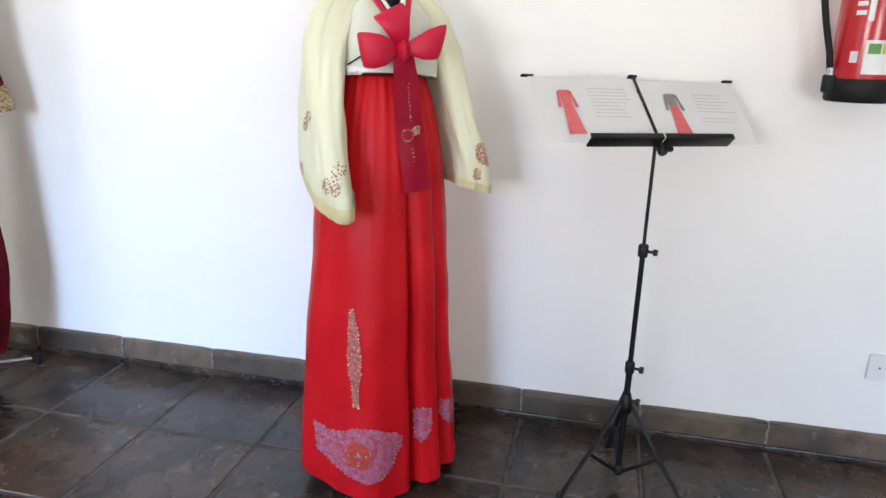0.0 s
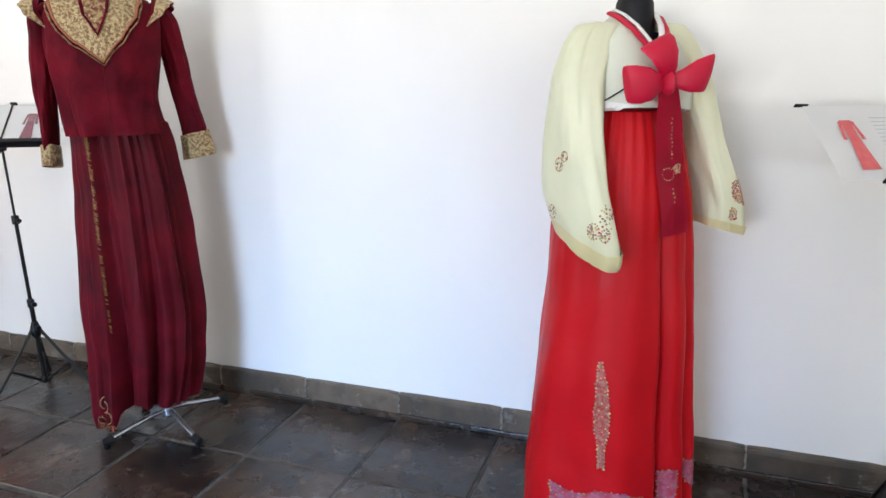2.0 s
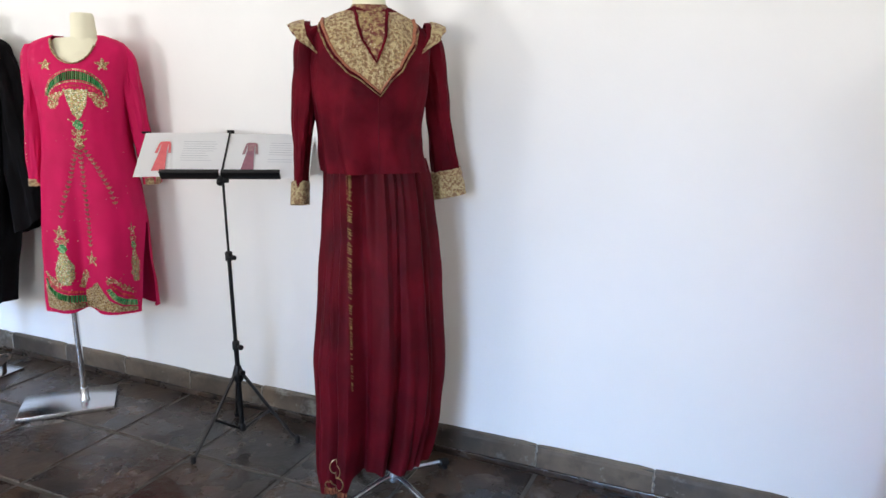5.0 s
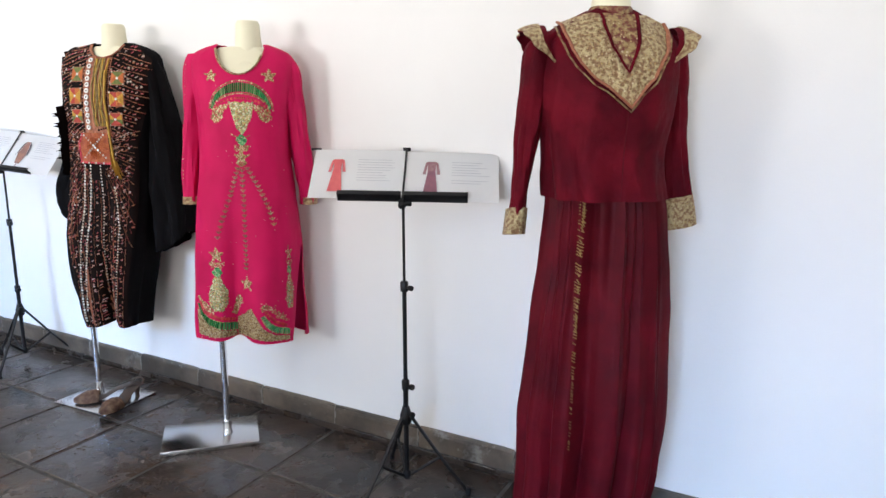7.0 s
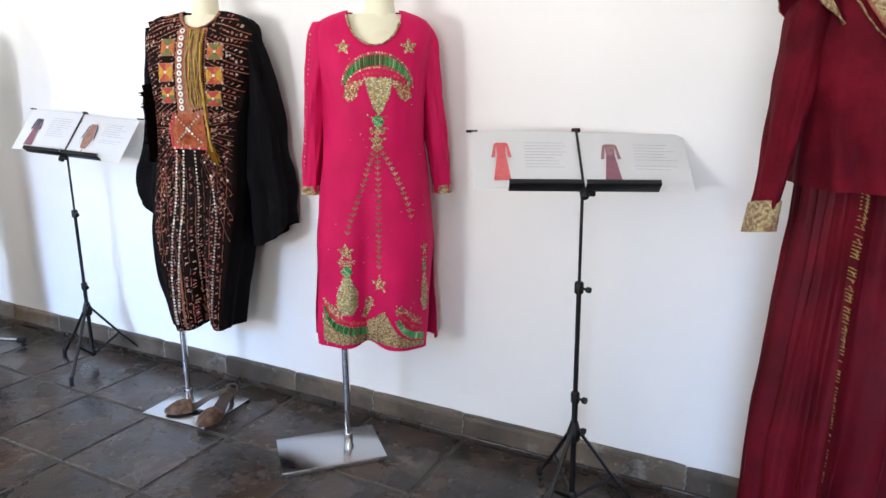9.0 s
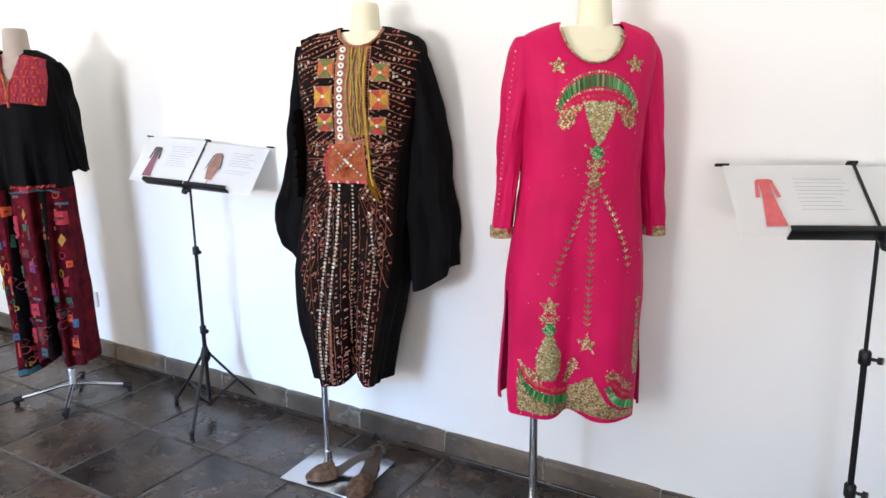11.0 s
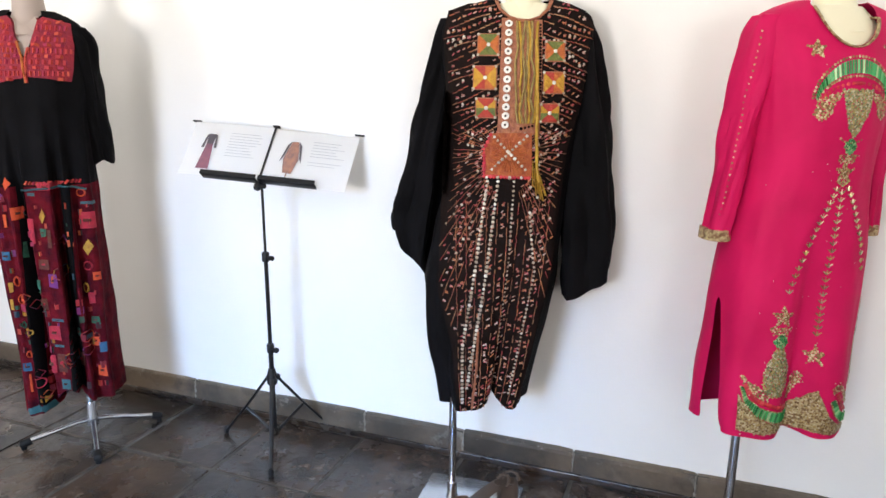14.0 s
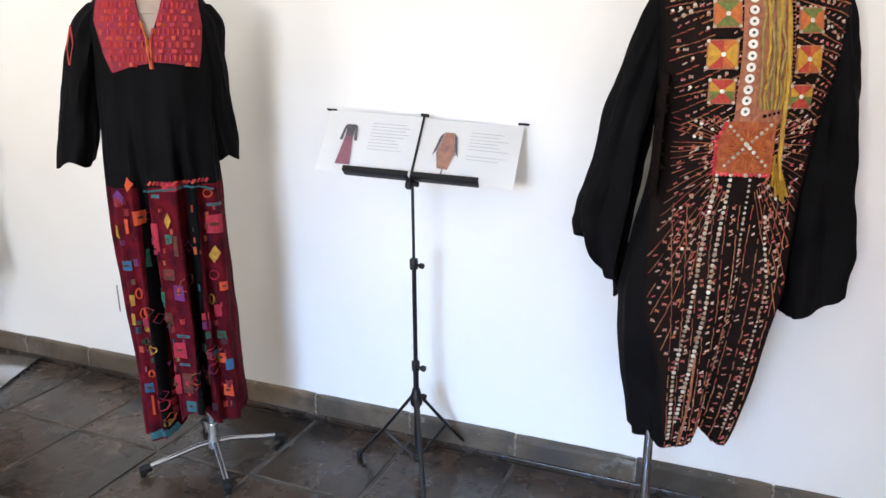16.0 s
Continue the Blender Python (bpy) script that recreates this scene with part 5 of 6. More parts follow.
fb = Front(dress)
part("dress_body", dress, BLACK_CLOTH, g, "black cotton dress narrowing to the hem")
part("sleeve", lsleeve, BLACK_CLOTH, g, "wide black hanging sleeve")
part("sleeve", rsleeve, BLACK_CLOTH, g, "wide black hanging sleeve")
panel = [(-0.066, 1.545), (-0.140, 1.543), (-0.196, 1.524), (-0.207, 1.45), (-0.201, 1.38), (-0.178, 1.25), (-0.178, 1.05), (-0.212, 0.86), (-0.215, 0.72), (-0.175, 0.58), (-0.150, 0.36), (0.032, 0.350), (0.048, 0.46), (0.085, 0.66), (0.115, 0.80), (0.120, 1.0),
         (0.145, 1.15), (0.185, 1.30), (0.208, 1.42), (0.206, 1.49), (0.150, 1.541), (0.092, 1.545), (0.068, 1.512), (0.014, 1.490), (-0.042, 1.512)]
part("front_panel", patch(fb, panel, 0.02, 0.0022), BROWN_CLOTH, g, "dark brown embroidered front panel")
OX, OZ = -0.022, 1.135
rays, marks, chain = [], [], []
for k in range(136):
    a = radians(-64 + 308 * k / 135)
    d = 0.075
    while d < 0.75:
        # rays fan out of the plaque; the lower ones bend down to the hem
        px, pz = OX + d * math.cos(a), OZ + d * math.sin(a) * (1.0 if math.sin(a) > 0 else 1.45) - (0.9 * d * d if math.sin(a) < 0.2 else 0.15 * d * d)
        d += 0.013
        qx, qz = OX + d * math.cos(a), OZ + d * math.sin(a) * (1.0 if math.sin(a) > 0 else 1.45) - (0.9 * d * d if math.sin(a) < 0.2 else 0.15 * d * d)
        if not inside(px, pz, panel) or not inside(qx, qz, panel) or pz > 1.20:
            continue
        if k % 2 == 0:
            if random.random() < 0.86:
                rays.append((px, pz, qx + random.uniform(-0.001, 0.001), qz, random.uniform(0.0018, 0.0032)))
        elif random.random() < 0.5:
            px, pz = px + random.uniform(-0.004, 0.004), pz + random.uniform(-0.004, 0.004)
            marks.append((px - 0.004, pz - 0.003, px + 0.004, pz + 0.003, 0.0042))
            if random.random() < 0.5:
                marks.append((px - 0.004, pz + 0.003, px + 0.004, pz - 0.003, 0.0038))
        if k % 7 == 3 and random.random() < 0.35:
            chain.append((px, pz, 0.0042))
for side, x_in in ((-1, -0.052), (1, 0.066)):              # chest lines slant outwards and down from the placket
    for i in range(34):
        z0, d = 1.60 - 0.0138 * i, 0.0
        slope = -0.22 - 0.010 * i
        while d < 0.20:
            px, pz = x_in + side * d, z0 + slope * d + 0.004 * math.sin(d * 40 + i)
            qx, qz = px + side * 0.013, pz + slope * 0.013
            d += 0.014
            if pz < 1.185 or not inside(px, pz, panel) or not inside(qx, qz, panel):
                continue
            if i % 2 == 0 and random.random() < 0.9:
                rays.append((px, pz, qx, qz, random.uniform(0.0028, 0.0046)))
            elif i % 2 and random.random() < 0.82:
                w, h = random.uniform(0.003, 0.005), random.uniform(0.002, 0.0036)
                marks.append((px - w, pz - h, px + w, pz + h, 0.0040))
                if random.random() < 0.4:
                    marks.append((px - w, pz + h, px + w, pz - h, 0.0036))
                if random.random() < 0.22:
                    chain.append((px, pz + 0.004, 0.0040))
for i, x0 in enumerate(np.linspace(-0.165, 0.10, 19)):      # lines running down to the hem
    x1 = -0.145 + (x0 + 0.165) * 0.60
    for z in np.linspace(1.0, 0.36, 54):
        t = (1.0 - z) / 0.64
        x = x0 + (x1 - x0) * t ** 1.5
        xn = x0 + (x1 - x0) * min(1, t + 1 / 54) ** 1.5
        if not inside(x, z, panel):
            continue
        jx, jz = random.uniform(-0.003, 0.003), random.uniform(-0.005, 0.005)
        if i % 2 == 0:
            if random.random() < 0.85:
                rays.append((x + jx * 0.4, z, xn + jx * 0.4, z - 0.0118, random.uniform(0.002, 0.0034)))
        elif random.random() < 0.6:
            w = random.uniform(0.0025, 0.0052)
            marks.append((x + jx - w, z + jz - 0.003, x + jx + w, z + jz + 0.003, 0.0038))
            if random.random() < 0.5:
                marks.append((x + jx - w, z + jz + 0.003, x + jx + w, z + jz - 0.003, 0.0034))
part("thread_work", stitches(fb, rays, 0.0035), THREADS, g, "orange and brown thread lines")
part("cross_stitching", stitches(fb, marks, 0.0035), STITCHES, g, "pink and white stitches")
for pts in ([(-0.078, 1.060), (-0.108, 0.80), (-0.142, 0.56), (-0.140, 0.37)], [(-0.048, 1.060), (-0.075, 0.80), (-0.108, 0.56), (-0.128, 0.42)], [(-0.004, 1.060), (-0.012, 0.85), (-0.030, 0.66), (-0.045, 0.5)], [(0.045, 0.97), (0.062, 0.80), (0.030, 0.60), (0.0, 0.40)]):
    part("sequin_chain", beads(fb, along(pts, 0.0125, 0.0050 if pts[0][0] < -0.02 else 0.0040), 0.004, 0.35, 8), SEQUIN, g, "line of white sequins")
part("sequin_scatter", beads(fb, chain + along([(0.105, 1.44), (0.145, 1.40), (0.175, 1.365)], 0.012, 0.005) + along([(-0.185, 1.42), (-0.145, 1.445)], 0.012, 0.005), 0.004, 0.35, 8), SEQUIN, g)
part("orange_stripe", braid(fb, [(-0.095, 0.62), (-0.098, 0.50), (-0.108, 0.36)], 0.0042, 0.003), COPPER_TRIM, g)
part("neck_trim", braid(fb, [(-0.062, 1.548), (-0.052, 1.524), (-0.028, 1.503), (0.014, 1.490), (0.054, 1.503), (0.078, 1.524), (0.088, 1.548)], 0.006, 0.004), COPPER_TRIM, g, "copper neck binding")
part("placket", patch(fb, [(-0.048, 1.50), (0.062, 1.495), (0.062, 1.190), (-0.055, 1.190)], 0.016, 0.0045), COPPER_TRIM, g, "copper-brown placket")
for i in range(7):
    x = -0.006 + 0.0085 * i
    part("cord", braid(fb, [(x + random.uniform(-0.005, 0.005), 1.488 - 0.0335 * j) for j in range(8)] + [(x * 0.8 + 0.006, 1.222)], 0.0036, 0.007 + 0.001 * (i % 3), 0.9), YELLOW_CORD if i in (1, 4, 6) else OLIVE_CORD, g)
part("dark_cord", beads(fb, along([(0.056, 1.48), (0.057, 1.30), (0.040, 1.215), (0.0, 1.205)], 0.0085, 0.0042), 0.007), BLACK_CLOTH, g)
part("long_cord", braid(fb, [(0.045, 1.44), (0.050, 1.30), (0.054, 1.18), (0.058, 1.10), (0.066, 1.06)], 0.005, 0.012, 0.9), YELLOW_CORD, g, "yellow hanging cord")
tas = [(0.052, 1.10, 0.060, 1.02, 0.004), (0.060, 1.09, 0.072, 1.01, 0.004), (0.066, 1.08, 0.084, 1.02, 0.004), (0.046, 1.12, 0.050, 1.045, 0.004), (0.064, 1.08, 0.078, 1.005, 0.004), (0.056, 1.10, 0.066, 1.025, 0.005)]
part("tassel", stitches(fb, tas, 0.014), YELLOW_CORD, g, "frayed yellow tassel")
for i in range(12):
    z = 1.482 - 0.0240 * i
    bm = lathe([(0.0100, 0.0), (0.0104, 0.0015), (0.0090, 0.003), (0.004, 0.0026), (0.003, 0.0018)], 14)
    p, n = fb.at(-0.029 - 0.0004 * i, z, 0.008)
    bmesh.ops.transform(bm, matrix=Matrix.Translation(p) @ n.to_track_quat("Z", "Y").to_matrix().to_4x4(), verts=bm.verts[:])
    bt = part("shell_button", bm, BUTTON, g)
    bm = lathe([(0.0034, 0.0), (0.0034, 0.0034), (0.002, 0.0036)], 8)
    bmesh.ops.transform(bm, matrix=Matrix.Translation(p) @ n.to_track_quat("Z", "Y").to_matrix().to_4x4(), verts=bm.verts[:])
    part("button_eye", bm, SHOE_SOLE, bt)
SQ = [(-0.083, 1.428, 0.0265, 0), (0.096, 1.412, 0.0245, 0), (-0.090, 1.342, 0.0290, 1), (0.094, 1.330, 0.0265, 1), (-0.086, 1.262, 0.0250, 2), (0.086, 1.250, 0.0235, 2)]
MIXES = [(C_GREEN, C_ORANGE, C_GREEN, C_ORANGE), (C_RED, C_GOLD, C_ORANGE, C_GOLD), (C_RED, C_GREEN, C_RED, C_GOLD)]
for cx, cz, h, mixing in SQ:
    sq = part("yoke_square", patch(fb, [(cx - h - 0.003, cz - h - 0.003), (cx + h + 0.003, cz - h - 0.003), (cx + h + 0.003, cz + h + 0.003), (cx - h - 0.003, cz + h + 0.003)], 0.016, 0.005), COPPER_TRIM, g, "square of bright floss with white beads")
    c4 = [(cx - h, cz - h), (cx + h, cz - h), (cx + h, cz + h), (cx - h, cz + h)]
    for k in range(4):
        a, b = c4[k], c4[(k + 1) % 4]
        mid = ((a[0] + b[0]) / 2, (a[1] + b[1]) / 2)
        part("floss_triangle", patch(fb, [a, mid, (cx, cz)], 0.012, 0.0075), MIXES[mixing][k], sq)
        part("floss_triangle", patch(fb, [mid, b, (cx, cz)], 0.012, 0.0075), MIXES[mixing][(k + 2) % 4], sq)
    part("bead_trim", beads(fb, [(cx, cz, 0.0055)] + [(x, z, 0.0042) for x, z in c4], 0.008, 0.4, 8), SEQUIN, sq)
plaque = part("plaque", patch(fb, [(-0.088, 1.150), (-0.070, 1.195), (0.040, 1.195), (0.045, 1.072), (-0.085, 1.072)], 0.014, 0.006), ORANGE_PANEL, g, "orange embroidered plaque with a white bead cross")
part("plaque_stitching", stitches(fb, [(-0.022 + 0.045 * math.cos(a), 1.132 + 0.045 * math.sin(a), -0.022 + 0.012 * math.cos(a), 1.132 + 0.012 * math.sin(a), 0.004) for a in np.linspace(0, 6.1, 30)], 0.008), C_ORANGE, plaque)
part("bead_trim", beads(fb, along([(-0.062, 1.185), (0.034, 1.085)], 0.013, 0.0045) + along([(0.026, 1.188), (-0.075, 1.085)], 0.013, 0.0045) + along([(-0.080, 1.072), (0.045, 1.072)], 0.028, 0.005), 0.010, 0.4, 8), SEQUIN, plaque)
part("red_edging", beads(fb, along([(-0.072, 1.19), (-0.090, 1.15), (-0.088, 1.075), (0.045, 1.070)], 0.009, 0.0055), 0.007), RED_BEAD, plaque)

# embroidered slippers on the plate
for k, (sx, sy, rz, ry) in enumerate(((-4.085, 2.775, -41, 0), (-3.972, 2.775, 12, 0))):
    sh = thing("slipper", pose(sx, sy, 0.0105, 0, 0, rz), "brown embroidered high-heeled slipper", "shoe", "pair of slippers")
    bm = bmesh.new()
    rings = []
    prof = [(-0.115, 0.062, 0.020, 0.004), (-0.095, 0.058, 0.026, 0.006), (-0.05, 0.042, 0.027, 0.007), (0.0, 0.014, 0.032, 0.008), (0.045, 0.006, 0.040, 0.008), (0.085, 0.006, 0.038, 0.008), (0.112, 0.008, 0.022, 0.007), (0.124, 0.012, 0.006, 0.004)]
    for y, z, hw, th in prof:
        rings.append([bm.verts.new((hw * math.cos(i * math.tau / 12), -y, z + th * 0.5 * (1 + math.sin(i * math.tau / 12)))) for i in range(12)])
    for a, b in zip(rings, rings[1:]):
        for i in range(12):
            bm.faces.new((a[i], a[(i + 1) % 12], b[(i + 1) % 12], b[i]))
    bm.faces.new(rings[0]), bm.faces.new(rings[-1])
    bmesh.ops.recalc_face_normals(bm, faces=bm.faces[:])
    part("sole", bm, SHOE_SOLE, sh, "dark leather sole")
    part("heel", lathe([(0.010, 0.0), (0.009, 0.02), (0.015, 0.055), (0.018, 0.062)], 14, (1, 1), (0, 0.098)), SHOE_SOLE, sh, "tall dark heel")
    bm = bmesh.new()
    rings = []
    for y, h, hw in ((0.020, 0.040, 0.036), (0.045, 0.046, 0.042), (0.075, 0.042, 0.042), (0.100, 0.030, 0.032), (0.118, 0.020, 0.016), (0.126, 0.014, 0.004)):
        rings.append([bm.verts.new((hw * math.cos(i * math.pi / 10), -y, 0.008 + h * math.sin(i * math.pi / 10))) for i in range(11)])
    for a, b in zip(rings, rings[1:]):
        for i in range(10):
            bm.faces.new((a[i], a[i + 1], b[i + 1], b[i]))
    bmesh.ops.solidify(bm, geom=bm.faces[:], thickness=0.003)
    part("upper", bm, SHOE, sh, "embroidered beige upper")
    part("strap", tube([(0.027, 0.105, 0.062), (0.020, 0.120, 0.078), (0.0, 0.126, 0.082), (-0.020, 0.120, 0.078), (-0.027, 0.105, 0.062)], 0.006, 8, 0.5), SHOE_SOLE, sh)

# ---- black dress with a red yoke and patchwork skirt ----
MC = pose(-5.612, 2.712, 0, 0, 0, 33)
mannequin(MC, DULL_SKIN, (-0.035, 0.0, 0.047, 1.52), "dull beige headless mannequin in a black dress with red yoke",
          [(1.53, -0.035, 0, 0.085, 0.05), (1.48, -0.038, 0, 0.140, 0.085), (1.40, -0.04, -0.006, 0.140, 0.105), (1.2, -0.045, 0, 0.115, 0.085), (1.05, -0.05, 0, 0.10, 0.07), (0.98, -0.05, 0, 0.09, 0.05)], 1.635)
star_stand(pose(-5.60, 2.712, 0, 0, 0, 50), 0.233, 1.0, "grey metal four-armed stand with black feet", GREY_METAL)
g = thing("patchwork_dress", MC, "black dress with red cross-stitched yoke and patchwork skirt", "dress", "costumes on display")


def mc_folds(a, s):
    t = max(0, 0.75 - s) / 0.75
    f = 0.006 * t * math.sin(8 * a) + pleat(a, s, 3.5, 0.022, 7.0) * min(1, max(0, 0.93 - s) * 4)
    for c, w, k in ((254, 0.10, 0.090), (293, 0.11, 0.105), (236, 0.12, 0.02), (318, 0.14, 0.03)):
        d = (a - radians(c) + math.pi) % math.tau - math.pi
        f -= k * min(1.0, t * 1.9) * math.exp(-(d / w) ** 4)
    return f


def mc_keep(x, y, z):
    return not (y < 0 and z > 1.395 and abs(x + 0.030) < 0.004 + (z - 1.395) * 0.27) and (z < 1.53 or abs(x + 0.035) > 0.05)


def mc_hem(a):
    d = (a - radians(275) + math.pi) % math.tau - math.pi
    return 0.035 * (1 + math.cos(a)) * 0.7 + 0.08 * math.exp(-(d / 0.35) ** 2)


MCR = [(1.550, -0.035, 0.006, 0.078, 0.046), (1.540, -0.036, 0.004, 0.125, 0.058), (1.518, -0.040, 0.0, 0.165, 0.074), (1.46, -0.044, -0.002, 0.176, 0.100), (1.36, -0.044, -0.006, 0.163, 0.120), (1.20, -0.050, -0.002, 0.159, 0.118), (1.05, -0.055, 0, 0.163, 0.118),
       (0.95, -0.055, 0, 0.166, 0.122), (0.75, -0.050, 0, 0.164, 0.130), (0.5, -0.042, 0, 0.158, 0.134), (0.3, -0.038, 0, 0.157, 0.136), (0.140, -0.035, 0, 0.157, 0.138)]
dress = cloth(MCR, 80, 240, 2.3, mc_folds, mc_hem, mc_keep, 0.03, False, 0.006, 2)
lsleeve = cloth([(1.502, -0.150, 0.0, 0.05, 0.055), (1.46, -0.206, 0, 0.046, 0.060), (1.35, -0.238, 0, 0.047, 0.060), (1.22, -0.264, -0.004, 0.047, 0.060), (1.10, -0.288, -0.008, 0.045, 0.060), (1.045, -0.300, -0.01, 0.040, 0.056)], 32, 44, 2.2, None, lambda a: 0.01 * math.sin(3 * a), wrinkle=0.018, seed=12)
rsleeve = cloth([(1.502, 0.062, 0.0, 0.05, 0.055), (1.46, 0.108, 0.01, 0.044, 0.062), (1.35, 0.110, 0.026, 0.042, 0.060), (1.22, 0.112, 0.044, 0.040, 0.058), (1.10, 0.122, 0.058, 0.036, 0.055), (1.045, 0.128, 0.062, 0.036, 0.055)], 32, 44, 2.2, None, lambda a: 0.008 * math.sin(4 * a), wrinkle=0.018, seed=13)
fm = Front(dress)
fml = Front(lsleeve)
fside = Front(dress, turn=25)
lower = dress.copy()
for piece, drop in ((dress, lambda z: z < 0.985), (lower, lambda z: z >= 0.985)):
    bmesh.ops.delete(piece, geom=[f for f in piece.faces if drop(f.calc_center_median().z)], context="FACES")
part("dress_body", dress, BLACK_CLOTH, g, "black cotton bodice")
part("skirt", lower, PATCHWORK, g, "wine-red patchwork skirt in deep folds")
s1 = part("sleeve", lsleeve, BLACK_CLOTH, g)
part("sleeve", rsleeve, BLACK_CLOTH, g)
part("sleeve_trim", stitches(fml, [(-0.273, 1.38, -0.258, 1.44, 0.005), (-0.258, 1.44, -0.250, 1.385, 0.005), (-0.273, 1.38, -0.268, 1.33, 0.004), (-0.250, 1.385, -0.266, 1.33, 0.004)], 0.002), C_RED, s1)
yl, yr, yb = -0.165, 0.085, 1.325
yoke_l = [(-0.070, 1.530), (-0.172, 1.510), (-0.180, 1.45), (-0.158, 1.36), (-0.138, 1.308), (-0.085, 1.325), (-0.031, 1.335), (-0.032, 1.395), (-0.050, 1.45)]
yoke_r = [(0.010, 1.530), (0.098, 1.508), (0.106, 1.44), (0.098, 1.36), (0.090, 1.322), (0.030, 1.332), (-0.029, 1.337), (-0.028, 1.395), (-0.010, 1.45)]
for yk in (yoke_l, yoke_r):
    yo = part("yoke", patch(fm, yk, 0.016, 0.003), YOKE_RED, g, "red cross-stitched yoke")
    blocks = []
    z = 1.312
    row = 0
    while z < 1.53:
        x = -0.18
        w = (0.016, 0.026, 0.011, 0.030)[row % 4]
        while x < 0.10:
            if inside(x, z, yk) and inside(x + w, z, yk):
                h = (0.014, 0.010, 0.015, 0.009)[row % 4]
                blocks.append((x + w / 2, z - h / 2, x + w / 2 + 0.001, z + h / 2, w * 0.80))
            x += w * 1.12
        z += 0.0178
        row += 1
    part("cross_stitch", stitches(fm, blocks, 0.0045), CROSS, yo)
part("neck_edge", braid(fm, [(-0.070, 1.530), (-0.051, 1.455), (-0.035, 1.397), (-0.031, 1.318)], 0.0045, 0.006), C_ORANGE, g)
part("neck_edge", braid(fm, [(0.010, 1.530), (-0.009, 1.455), (-0.025, 1.397), (-0.027, 1.318)], 0.0045, 0.006), C_RED, g)
sk = [(-0.190, 0.985), (-0.16, 1.0), (-0.135, 0.96), (-0.10, 0.985), (-0.07, 0.945), (-0.05, 0.995), (0.06, 1.005), (0.105, 0.985), (0.108, 0.60), (0.112, 0.215), (0.02, 0.19), (-0.08, 0.19), (-0.160, 0.17), (-0.180, 0.5)]
pieces = []
rp = random.Random(21)
for cx in (-0.172, -0.156, -0.136, -0.085, -0.055, -0.025, 0.040, 0.066, 0.092):
    for k in range(24):
        x, z, h = cx + rp.uniform(-0.006, 0.006), 0.215 + 0.0315 * k + rp.uniform(-0.006, 0.006), rp.uniform(0.006, 0.0135)
        if rp.random() < 0.34 and inside(x - h, z - h, sk) and inside(x + h, z + h, sk):
            pieces.append((x, z - h, x + rp.uniform(-0.002, 0.002), z + h, h * rp.uniform(1.0, 1.9)))
part("small_patchwork", stitches(fm, pieces, 0.004), MOTLEY, g, "bright embroidered patches")
rings_m = []
for i in range(14):
    x, z, r = rp.uniform(-0.165, 0.09), rp.uniform(0.2, 0.95), rp.uniform(0.010, 0.021)
    if inside(x - r, z - r, sk) and inside(x + r, z + r, sk):
        c = arc(x, z, r * 0.8, r, 0, 360, 8 if i % 2 else 4)
        rings_m += [(a[0], a[1], b[0], b[1], 0.0035) for a, b in zip(c, c[1:])]
part("ring_stitching", stitches(fm, rings_m, 0.006), MOTLEY, g, "stitched rings and diamonds")
